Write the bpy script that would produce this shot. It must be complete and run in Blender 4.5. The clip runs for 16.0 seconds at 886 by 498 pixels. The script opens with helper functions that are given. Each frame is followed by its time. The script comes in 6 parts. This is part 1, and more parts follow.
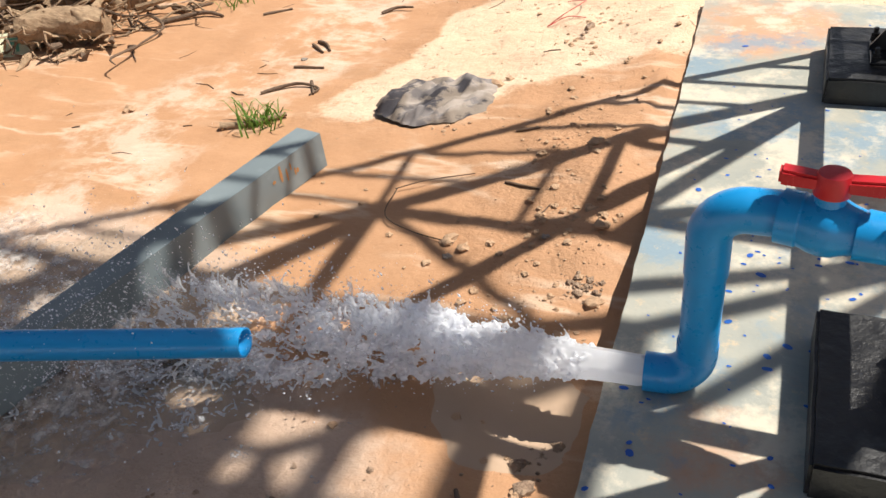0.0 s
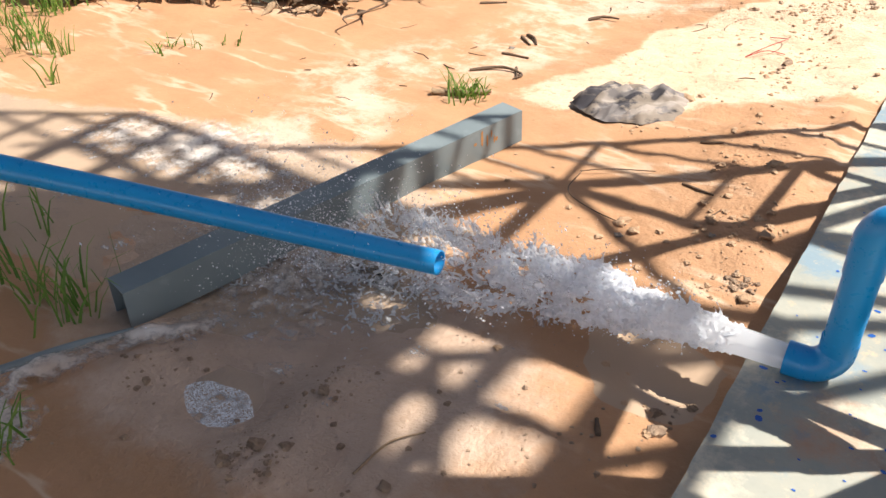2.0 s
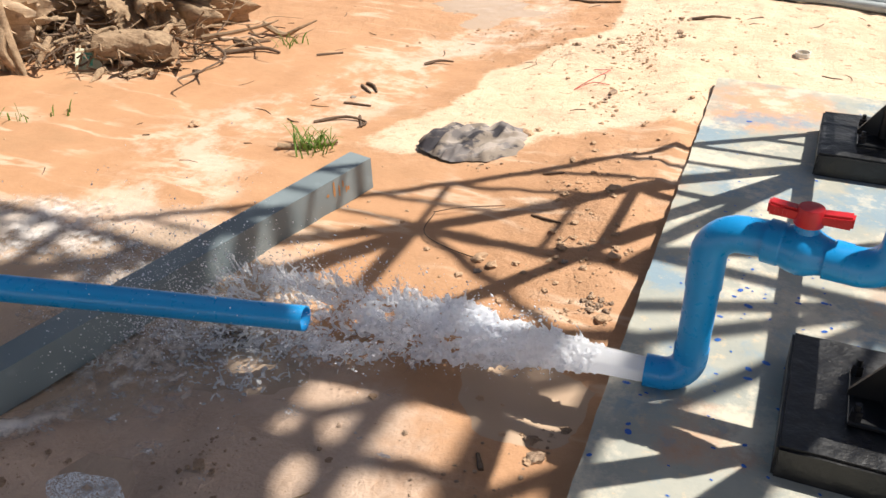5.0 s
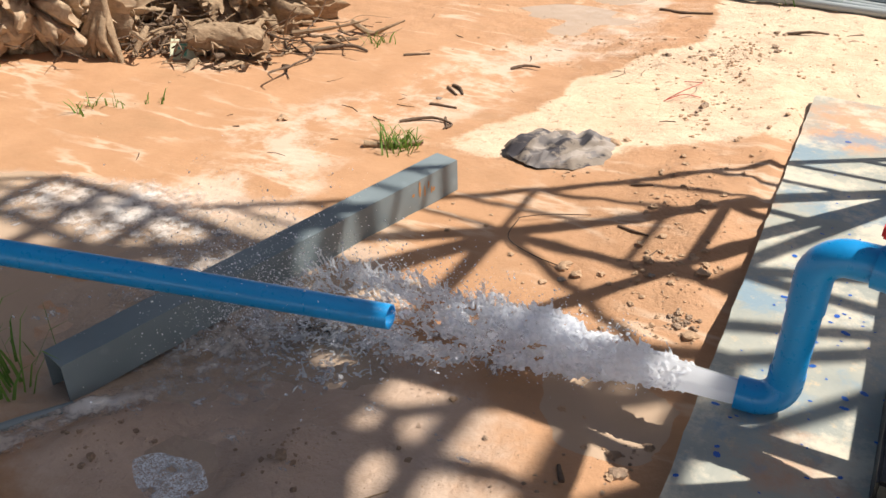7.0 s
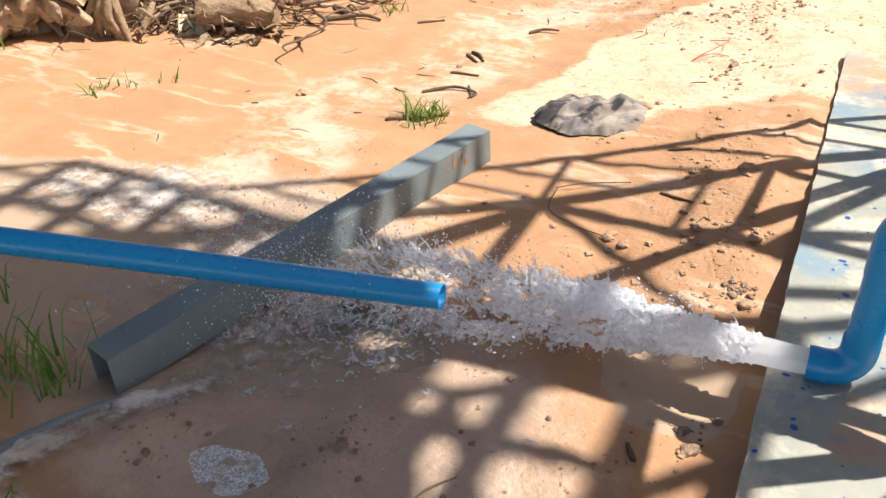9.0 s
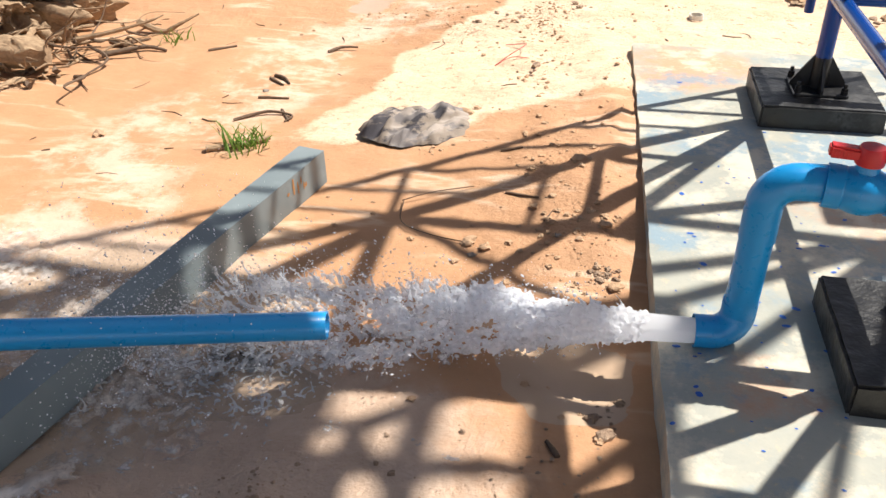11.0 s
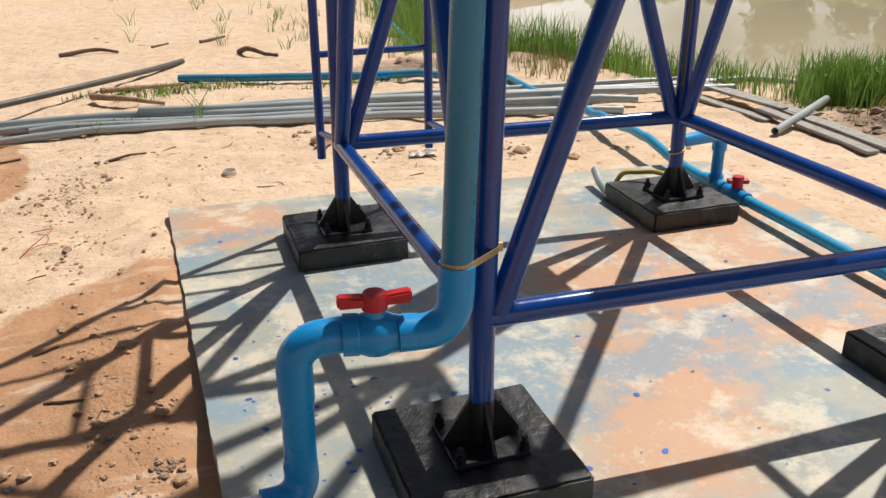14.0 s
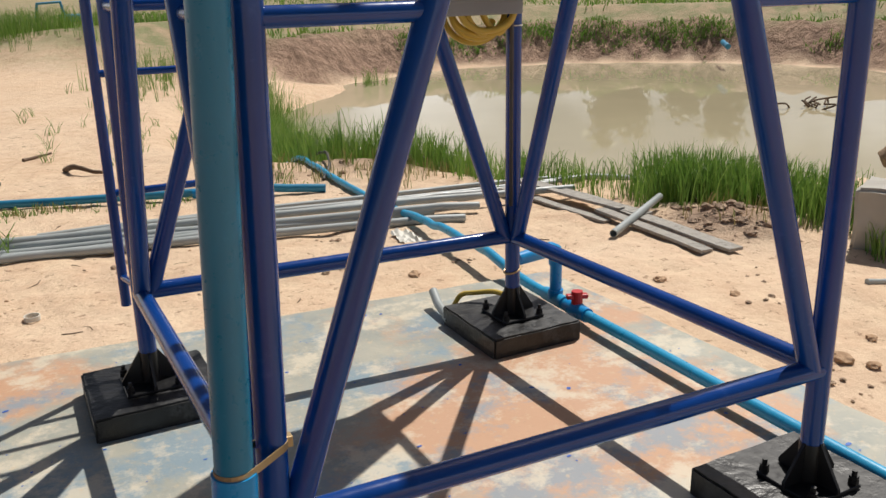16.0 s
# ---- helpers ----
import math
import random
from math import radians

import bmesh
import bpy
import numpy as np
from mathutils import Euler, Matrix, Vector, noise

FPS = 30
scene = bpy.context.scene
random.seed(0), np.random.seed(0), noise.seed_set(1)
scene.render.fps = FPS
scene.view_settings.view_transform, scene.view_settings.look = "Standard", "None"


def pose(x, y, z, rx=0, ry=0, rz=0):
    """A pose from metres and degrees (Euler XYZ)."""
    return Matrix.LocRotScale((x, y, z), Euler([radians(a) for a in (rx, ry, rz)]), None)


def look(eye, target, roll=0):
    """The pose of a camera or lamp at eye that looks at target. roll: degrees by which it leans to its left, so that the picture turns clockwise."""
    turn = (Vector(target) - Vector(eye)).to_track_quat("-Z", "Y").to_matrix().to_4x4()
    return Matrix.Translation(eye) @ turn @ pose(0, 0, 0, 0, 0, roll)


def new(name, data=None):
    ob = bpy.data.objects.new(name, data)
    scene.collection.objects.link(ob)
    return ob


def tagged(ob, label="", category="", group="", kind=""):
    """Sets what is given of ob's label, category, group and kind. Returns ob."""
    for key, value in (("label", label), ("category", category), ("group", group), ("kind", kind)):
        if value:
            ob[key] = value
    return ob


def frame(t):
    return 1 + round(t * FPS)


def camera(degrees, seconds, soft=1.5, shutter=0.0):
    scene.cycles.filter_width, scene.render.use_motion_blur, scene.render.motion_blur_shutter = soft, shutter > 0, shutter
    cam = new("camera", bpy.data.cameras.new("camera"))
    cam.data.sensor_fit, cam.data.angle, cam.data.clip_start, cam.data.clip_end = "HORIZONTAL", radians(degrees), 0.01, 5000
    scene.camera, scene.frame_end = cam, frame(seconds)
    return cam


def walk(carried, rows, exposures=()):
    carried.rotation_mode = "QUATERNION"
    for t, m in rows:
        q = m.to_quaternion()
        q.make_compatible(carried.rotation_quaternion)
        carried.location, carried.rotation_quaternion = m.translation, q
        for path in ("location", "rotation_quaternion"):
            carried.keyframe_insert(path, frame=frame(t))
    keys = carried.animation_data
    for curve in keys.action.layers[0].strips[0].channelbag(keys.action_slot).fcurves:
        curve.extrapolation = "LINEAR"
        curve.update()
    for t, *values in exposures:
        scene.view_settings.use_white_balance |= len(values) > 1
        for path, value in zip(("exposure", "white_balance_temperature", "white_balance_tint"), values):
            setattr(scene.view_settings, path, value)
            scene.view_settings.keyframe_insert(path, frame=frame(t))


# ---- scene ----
cam = camera(55.1, 16.0)
PATH = [
    (0, (-0.295, -1.11, 1.143), (-0.989, 0.361, -0.021), -7.5),
    (0.5, (-0.137, -1.218, 1.156), (-0.986, 0.218, 0.053), -7.2),
    (1, (-0.087, -1.283, 1.161), (-1.017, 0.104, 0.06), -5.5),
    (1.5, (-0.142, -1.346, 1.163), (-1.09, 0.028, 0.061), -2.8),
    (2, (-0.261, -1.433, 1.193), (-1.231, -0.091, 0.073), -1.4),
    (2.5, (-0.311, -1.469, 1.204), (-1.306, -0.142, 0.088), -0.5),
    (3, (-0.311, -1.469, 1.193), (-1.292, -0.108, 0.104), 0.3),
    (3.5, (-0.311, -1.474, 1.196), (-1.273, -0.094, 0.115), 0.1),
    (4, (-0.309, -1.47, 1.2), (-1.228, -0.055, 0.125), -0.4),
    (4.5, (-0.276, -1.448, 1.202), (-1.057, 0.068, 0.157), -1.0),
    (4.7, (-0.262, -1.444, 1.213), (-0.968, 0.11, 0.17), -1.4),
    (6.8, (-0.32, -1.461, 1.212), (-1.111, 0.055, 0.174), -0.6),
    (7, (-0.325, -1.463, 1.209), (-1.164, 0.03, 0.175), -0.6),
    (7.5, (-0.332, -1.47, 1.213), (-1.203, 0.005, 0.179), -0.2),
    (8, (-0.345, -1.493, 1.194), (-1.225, -0.032, 0.15), 1.0),
    (8.5, (-0.379, -1.485, 1.2), (-1.264, -0.048, 0.127), 0.2),
    (8.7, (-0.412, -1.466, 1.202), (-1.281, -0.035, 0.108), -1.2),
    (10.8, (-0.71, -1.482, 1.145), (-1.069, 0.161, 0.063), -0.8),
    (11, (-0.699, -1.485, 1.147), (-1.032, 0.175, 0.082), -1.0),
    (11.5, (-0.677, -1.475, 1.15), (-0.873, 0.237, 0.135), -1.5),
    (12, (-0.649, -1.478, 1.178), (-0.666, 0.293, 0.249), -1.1),
    (12.5, (-0.617, -1.458, 1.19), (-0.489, 0.354, 0.354), -1.0),
    (13, (-0.628, -1.462, 1.192), (-0.493, 0.355, 0.368), -0.8),
    (13.5, (-0.61, -1.453, 1.191), (-0.354, 0.354, 0.374), -0.6),
    (14, (-0.537, -1.407, 1.198), (0.034, 0.338, 0.405), -0.6),
    (14.5, (-0.506, -1.413, 1.207), (0.259, 0.267, 0.435), -1.4),
    (15, (-0.495, -1.402, 1.215), (0.328, 0.261, 0.468), -1.9),
    (15.5, (-0.423, -1.313, 1.232), (0.439, 0.354, 0.541), -1.8),
    (16, (-0.296, -1.219, 1.267), (0.583, 0.474, 0.665), -1.3),
]
EXPOSURE = [(0, 0.41), (0.5, 0.41), (1.5, 0.55), (2.0, 0.67), (2.5, 0.98), (4.0, 0.98), (4.7, 0.55), (6.8, 0.4), (7.5, 0.48), (8.7, 0.6), (11.0, 0.65), (11.5, 0.55), (12.5, 0.09), (13.5, 0.01), (14.5, -0.19), (15.5, -0.41), (16.0, -0.24)]
walk(cam, [(t, look(eye, target, roll)) for t, eye, target, roll in PATH], EXPOSURE)

# ---------------------------------------------------------------- light
SUN = Vector((0.57, 0.355, 1.0)).normalized()          # towards the sun
sun_data = bpy.data.lights.new("sun", "SUN")
sun_data.energy, sun_data.angle, sun_data.color = 5.0, radians(0.55), (1.0, 0.955, 0.88)
sun = new("sun", sun_data)
sun.matrix_world = look((3, 3, 8), Vector((3, 3, 8)) - SUN)
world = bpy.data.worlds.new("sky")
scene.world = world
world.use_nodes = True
wn = world.node_tree
sky = wn.nodes.new("ShaderNodeTexSky")
sky.sky_type, sky.sun_disc = "NISHITA", False
sky.sun_elevation, sky.sun_rotation = math.asin(SUN.z), math.atan2(SUN.x, SUN.y)
sky.air_density, sky.dust_density = 1.0, 4.0
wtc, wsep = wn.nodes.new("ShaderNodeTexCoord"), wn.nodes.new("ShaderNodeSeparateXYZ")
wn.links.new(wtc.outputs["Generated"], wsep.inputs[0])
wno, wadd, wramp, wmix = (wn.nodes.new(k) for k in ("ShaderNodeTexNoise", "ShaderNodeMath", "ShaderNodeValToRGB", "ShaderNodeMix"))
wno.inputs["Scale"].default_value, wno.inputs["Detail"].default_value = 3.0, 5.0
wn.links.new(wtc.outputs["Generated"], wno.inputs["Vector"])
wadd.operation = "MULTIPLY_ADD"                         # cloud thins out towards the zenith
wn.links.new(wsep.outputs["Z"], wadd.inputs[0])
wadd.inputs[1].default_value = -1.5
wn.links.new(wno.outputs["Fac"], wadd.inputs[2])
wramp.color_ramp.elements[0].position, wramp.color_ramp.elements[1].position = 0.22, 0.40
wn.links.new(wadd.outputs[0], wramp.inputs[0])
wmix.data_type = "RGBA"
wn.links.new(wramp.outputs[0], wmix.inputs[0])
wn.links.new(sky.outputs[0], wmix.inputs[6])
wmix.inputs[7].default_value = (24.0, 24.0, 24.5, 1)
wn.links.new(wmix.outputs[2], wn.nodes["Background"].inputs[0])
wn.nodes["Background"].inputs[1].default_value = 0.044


# ---------------------------------------------------------------- materials
class Mat:
    """A node material: a Principled shader with helpers for noise-driven inputs."""

    def __init__(self, name, rough=0.6, metal=0.0, colour=(0.5, 0.5, 0.5)):
        self.m = bpy.data.materials.new(name)
        self.m.use_nodes = True
        self.t = self.m.node_tree
        self.b = self.t.nodes["Principled BSDF"]
        self.set("Roughness", rough), self.set("Metallic", metal), self.set("Base Color", (*colour, 1))

    def set(self, key, value):
        self.b.inputs[key].default_value = value

    def add(self, kind, **inputs):
        n = self.t.nodes.new(kind)
        for k, v in inputs.items():
            n.inputs[k.replace("_", " ")].default_value = v
        return n

    def link(self, a, b):
        self.t.links.new(a, b)

    def coords(self):
        return self.add("ShaderNodeTexCoord").outputs["Object"]

    def noise(self, scale, detail=4.0, rough=0.55, vec=None):
        n = self.add("ShaderNodeTexNoise", Scale=scale, Detail=detail, Roughness=rough)
        self.link(vec or self.coords(), n.inputs["Vector"])
        return n.outputs["Fac"]

    def ramp(self, fac, stops, smooth=False):
        n = self.add("ShaderNodeValToRGB")
        if smooth:
            n.color_ramp.interpolation = "EASE"
        el = n.color_ramp.elements
        while len(el) < len(stops):
            el.new(0.5)
        for e, (p, c) in zip(el, stops):
            e.position = p
            e.color = (*c, 1) if isinstance(c, tuple) else (c, c, c, 1)
        self.link(fac, n.inputs[0])
        return n.outputs[0]

    def mix(self, fac, a, b, kind="MIX"):
        n = self.t.nodes.new("ShaderNodeMix")
        n.data_type, n.blend_type = "RGBA", kind
        for v, i in ((fac, 0), (a, 6), (b, 7)):
            if isinstance(v, (int, float)):
                n.inputs[i].default_value = v
            elif isinstance(v, tuple):
                n.inputs[i].default_value = (*v, 1)
            else:
                self.link(v, n.inputs[i])
        return n.outputs[2]

    def math(self, op, a, b=0.0, c=0.0):
        n = self.t.nodes.new("ShaderNodeMath")
        n.operation = op
        for v, i in ((a, 0), (b, 1), (c, 2)):
            if isinstance(v, (int, float)):
                n.inputs[i].default_value = v
            else:
                self.link(v, n.inputs[i])
        return n.outputs[0]

    def attr(self, name):
        n = self.t.nodes.new("ShaderNodeAttribute")
        n.attribute_name = name
        return n.outputs["Fac"]

    def bump(self, height, strength=0.3, distance=0.01):
        n = self.add("ShaderNodeBump", Strength=strength, Distance=distance)
        self.link(height, n.inputs["Height"])
        self.link(n.outputs[0], self.b.inputs["Normal"])

    def colour(self, out):
        self.link(out, self.b.inputs["Base Color"])

    def rough(self, out):
        self.link(out, self.b.inputs["Roughness"])


def painted(name, base, dark, rough, spots=30.0):
    m = Mat(name, rough)
    big, fine = m.noise(3.0, 3), m.noise(spots, 5)
    col = m.mix(m.ramp(big, [(0.3, 0.0), (0.75, 1.0)]), base, dark)
    col = m.mix(m.ramp(fine, [(0.62, 0.0), (0.8, 0.25)]), col, tuple(min(1, c * 1.5 + 0.05) for c in base))
    m.colour(col)
    m.rough(m.ramp(fine, [(0.3, rough * 0.8), (0.8, min(1, rough * 1.5))]))
    m.bump(fine, 0.08, 0.002)
    return m.m


BLUE_STEEL = painted("blue_gloss_paint", (0.004, 0.056, 0.29), (0.003, 0.042, 0.21), 0.17)
PVC = painted("blue_pvc", (0.008, 0.29, 0.66), (0.008, 0.25, 0.58), 0.3, 60)
PVC_TEAL = painted("teal_blue_pvc", (0.012, 0.20, 0.36), (0.012, 0.17, 0.30), 0.3, 60)
PVC_LIGHT = painted("pale_blue_pvc", (0.03, 0.36, 0.62), (0.025, 0.30, 0.54), 0.3, 50)
PVC_OLD = painted("weathered_blue_pvc", (0.03, 0.27, 0.46), (0.03, 0.2, 0.36), 0.42, 40)
RED = painted("red_plastic", (0.55, 0.012, 0.02), (0.42, 0.01, 0.015), 0.38, 80)
GALV = painted("galvanised_steel", (0.23, 0.27, 0.28), (0.14, 0.17, 0.18), 0.38, 14)
GREY_PVC = painted("grey_conduit", (0.42, 0.45, 0.45), (0.3, 0.33, 0.33), 0.42, 12)
BLACK_STEEL = painted("black_bitumen_steel", (0.012, 0.012, 0.013), (0.008, 0.008, 0.009), 0.35, 60)
YELLOW = painted("yellow_hose", (0.6, 0.42, 0.06), (0.5, 0.34, 0.05), 0.45, 50)
BLACK_HOSE = painted("black_poly_pipe", (0.09, 0.08, 0.07), (0.05, 0.045, 0.04), 0.5, 30)
BRASS = painted("tarnished_clamp", (0.5, 0.36, 0.18), (0.4, 0.3, 0.2), 0.4, 60)
BRASS.node_tree.nodes["Principled BSDF"].inputs["Metallic"].default_value = 0.7
WHITE_PLASTIC = painted("pale_plastic", (0.7, 0.68, 0.62), (0.6, 0.57, 0.5), 0.5)
GREY_BOX = painted("grey_sheet", (0.3, 0.31, 0.31), (0.2, 0.21, 0.21), 0.45)
TIN = painted("dented_tin", (0.42, 0.4, 0.36), (0.3, 0.27, 0.22), 0.45, 9)
PAPER = painted("faded_card", (0.72, 0.7, 0.5), (0.6, 0.66, 0.45), 0.7, 9)
GREEN_PRINT = painted("green_print", (0.15, 0.5, 0.35), (0.12, 0.42, 0.3), 0.7, 9)


def blot(m, x, y, r):
    """1 in the middle of a stain, falling to 0 at r metres."""
    n = m.t.nodes.new("ShaderNodeVectorMath")
    n.operation = "DISTANCE"
    n.inputs[1].default_value = (x, y, 0)
    m.link(m.coords(), n.inputs[0])
    return m.math("MAXIMUM", m.math("SUBTRACT", 1.0, m.math("DIVIDE", n.outputs["Value"], r)), 0.0)


def concrete():
    m = Mat("stained_concrete", 0.7)
    big, mid, fine = m.noise(1.1, 5), m.noise(4.0, 6, 0.6), m.noise(60.0, 5)
    col = m.mix(m.ramp(mid, [(0.3, 0.0), (0.7, 1.0)]), (0.46, 0.43, 0.345), (0.28, 0.30, 0.275))
    rust = m.noise(1.5, 9, 0.68, m.add_shift((3.1, 1.2, 0)))
    for x, y, r in ((1.05, 0.95, 0.75), (1.25, 0.45, 0.55), (0.75, 0.75, 0.5), (0.5, 0.1, 0.4), (1.6, 1.2, 0.5), (-0.35, 1.75, 0.4)):
        rust = m.math("ADD", rust, m.math("MULTIPLY", blot(m, x, y, r), 0.24))
    col = m.mix(m.ramp(rust, [(0.55, 0.0), (0.66, 0.9)]), col, (0.56, 0.31, 0.18))
    blue = m.noise(2.6, 9, 0.7, m.add_shift((7.7, 5.2, 0)))
    for x, y, r in ((0.45, 0.4, 0.45), (-0.1, 1.0, 0.4), (1.4, 0.2, 0.4), (0.2, 1.6, 0.4), (0.9, 0.35, 0.3)):
        blue = m.math("ADD", blue, m.math("MULTIPLY", blot(m, x, y, r), 0.14))
    col = m.mix(m.ramp(blue, [(0.52, 0.0), (0.605, 0.75)]), col, (0.20, 0.30, 0.375))
    cream = m.noise(4.0, 9, 0.72, m.add_shift((1.7, 9.2, 0)))
    col = m.mix(m.ramp(cream, [(0.51, 0.0), (0.60, 0.75)]), col, (0.67, 0.59, 0.455))
    col = m.mix(m.ramp(fine, [(0.6, 0.0), (0.75, 0.2)]), col, (0.2, 0.17, 0.13))
    fleck = m.noise(26.0, 6, 0.75)
    col = m.mix(m.ramp(fleck, [(0.57, 0.0), (0.66, 0.6)]), col, (0.60, 0.46, 0.29))
    m.colour(col)
    m.rough(m.ramp(big, [(0.35, 0.42), (0.65, 0.72)]))
    m.bump(m.math("ADD", fine, m.math("MULTIPLY", mid, 1.5)), 0.25, 0.004)
    return m.m


def add_shift(self, v):
    n = self.t.nodes.new("ShaderNodeMapping")
    n.inputs["Location"].default_value = v
    self.link(self.coords(), n.inputs["Vector"])
    return n.outputs[0]


Mat.add_shift = add_shift
CONCRETE = concrete()


def bitumen():
    m = Mat("black_bitumen_concrete", 0.4)
    a, b, f = m.noise(7.0, 6, 0.65), m.noise(30.0, 5), m.noise(120.0, 3)
    col = m.mix(m.ramp(a, [(0.52, 0.0), (0.62, 1.0)]), (0.009, 0.009, 0.010), (0.045, 0.045, 0.046))
    m.colour(m.mix(m.ramp(b, [(0.63, 0.0), (0.7, 1.0)]), col, (0.010, 0.010, 0.010)))
    m.rough(m.ramp(a, [(0.4, 0.32), (0.62, 0.6)]))
    m.bump(m.math("ADD", b, m.math("MULTIPLY", a, 1.6)), 0.5, 0.008)
    return m.m


BITUMEN = bitumen()


def soil():
    m = Mat("sandy_soil", 0.9)
    wet, mud, foam = m.attr("wet"), m.attr("mud"), m.attr("foam")
    big, mid, fine, grit = m.noise(0.8, 5), m.noise(7.0, 6, 0.65), m.noise(45.0, 6, 0.7), m.noise(260.0, 3)
    dry = m.mix(m.ramp(mid, [(0.35, 0.0), (0.7, 1.0)]), (0.72, 0.54, 0.37), (0.59, 0.395, 0.26))
    dry = m.mix(m.ramp(big, [(0.4, 0.0), (0.7, 0.45)]), dry, (0.76, 0.60, 0.45))
    damp = m.mix(m.ramp(mid, [(0.3, 0.0), (0.75, 1.0)]), (0.50, 0.275, 0.145), (0.42, 0.22, 0.108))
    edge = m.math("ADD", wet, m.math("MULTIPLY", m.math("SUBTRACT", m.noise(3.0, 8, 0.7), 0.5), 1.6))
    col = m.mix(m.ramp(edge, [(0.38, 0.0), (0.62, 1.0)], True), dry, damp)
    # silt lines that the running water has left
    wash = m.t.nodes.new("ShaderNodeMapping")
    wash.inputs["Rotation"].default_value, wash.inputs["Scale"].default_value = (0, 0, radians(-25)), (0.7, 2.6, 1)
    m.link(m.coords(), wash.inputs["Vector"])
    vein = m.noise(1.5, 5, 0.55, wash.outputs[0])
    line = m.ramp(m.math("ABSOLUTE", m.math("SUBTRACT", vein, 0.5)), [(0.0, 1.0), (0.035, 0.0)], True)
    line = m.math("MULTIPLY", m.math("MULTIPLY", line, wet), m.ramp(m.noise(2.2, 4), [(0.45, 0.0), (0.62, 0.6)]))
    col = m.mix(line, col, (0.70, 0.54, 0.40))
    col = m.mix(m.math("MULTIPLY", wet, m.ramp(vein, [(0.56, 0.0), (0.66, 0.55)])), col, (0.40, 0.225, 0.115))
    murk = m.mix(m.ramp(mid, [(0.35, 0.0), (0.7, 1.0)]), (0.48, 0.335, 0.24), (0.60, 0.44, 0.33))
    medge = m.math("ADD", mud, m.math("MULTIPLY", m.math("SUBTRACT", mid, 0.5), 0.6))
    col = m.mix(m.ramp(medge, [(0.35, 0.0), (0.7, 1.0)], True), col, murk)
    lace = m.math("MULTIPLY", foam, m.ramp(m.noise(4.5, 7, 0.72), [(0.44, 0.0), (0.60, 1.0)]))
    col = m.mix(m.ramp(lace, [(0.15, 0.0), (0.8, 0.7)]), col, (0.68, 0.52, 0.40))
    bank, tread, lush = m.attr("bank"), m.attr("tread"), m.attr("lush")
    n = m.t.nodes.new("ShaderNodeMapping")
    n.inputs["Scale"].default_value = (1, 1, 0.25)
    m.link(m.coords(), n.inputs["Vector"])
    gully = m.noise(5.0, 5, 0.65, n.outputs[0])
    earth = m.mix(m.ramp(gully, [(0.35, 0.0), (0.65, 1.0)]), (0.17, 0.10, 0.065), (0.40, 0.26, 0.18))
    col = m.mix(bank, col, earth)
    weeds = m.mix(m.ramp(m.noise(1.3, 6, 0.7), [(0.4, 0.0), (0.6, 1.0)]), (0.10, 0.15, 0.04), (0.34, 0.25, 0.15))
    col = m.mix(lush, col, weeds)
    col = m.mix(m.ramp(fine, [(0.58, 0.0), (0.74, 0.22)]), col, (0.28, 0.165, 0.10))
    speck = m.ramp(m.noise(22.0, 5, 0.68), [(0.60, 0.0), (0.64, 0.75)])
    col = m.mix(m.math("MULTIPLY", speck, m.math("SUBTRACT", 1.0, wet)), col, (0.30, 0.18, 0.11))
    m.colour(col)
    shine = m.math("MAXIMUM", m.math("MULTIPLY", wet, 0.35), mud)
    m.rough(m.math("SUBTRACT", 0.92, m.math("MULTIPLY", shine, 0.55)))
    h = m.math("ADD", m.math("MULTIPLY", m.math("MULTIPLY", bank, gully), 12.0), m.math("ADD", m.math("MULTIPLY", mid, 2.2), m.math("ADD", m.math("MULTIPLY", fine, 0.55), m.math("MULTIPLY", grit, 0.08))))
    smoothwet = m.math("SUBTRACT", 1.0, m.math("MULTIPLY", wet, 0.78))
    rough_up = m.math("ADD", smoothwet, m.math("MULTIPLY", m.math("MAXIMUM", tread, bank), 1.6))
    m.bump(m.math("MULTIPLY", h, rough_up), 0.5, 0.024)
    return m.m


SOIL = soil()


def clod_mat():
    m = Mat("dry_clod", 0.95)
    a, f = m.noise(9.0, 4), m.noise(70.0, 5, 0.7)
    m.colour(m.mix(a, (0.38, 0.23, 0.13), (0.55, 0.37, 0.235)))
    m.bump(f, 0.6, 0.01)
    return m.m


CLOD = clod_mat()


def mud_clod_mat():
    m = Mat("damp_mud_clod", 0.75)
    a, f = m.noise(14.0, 5, 0.65), m.noise(90.0, 5, 0.7)
    m.colour(m.mix(m.ramp(a, [(0.35, 0.0), (0.65, 1.0)]), (0.27, 0.175, 0.115), (0.46, 0.32, 0.215)))
    m.bump(m.math("ADD", a, f), 0.9, 0.012)
    return m.m


MUD_CLOD = mud_clod_mat()


def wood(name, a, b):
    m = Mat(name, 0.85)
    n = m.t.nodes.new("ShaderNodeMapping")
    n.inputs["Scale"].default_value = (3, 25, 25)
    m.link(m.coords(), n.inputs["Vector"])
    g, f = m.noise(2.0, 6, 0.7, n.outputs[0]), m.noise(30.0, 5)
    col = m.mix(m.ramp(g, [(0.3, 0.0), (0.7, 1.0)]), a, b)
    m.colour(m.mix(m.ramp(f, [(0.5, 0.0), (0.75, 0.6)]), col, tuple(c * 0.35 for c in a)))
    m.bump(m.math("ADD", g, f), 0.7, 0.01)
    return m.m


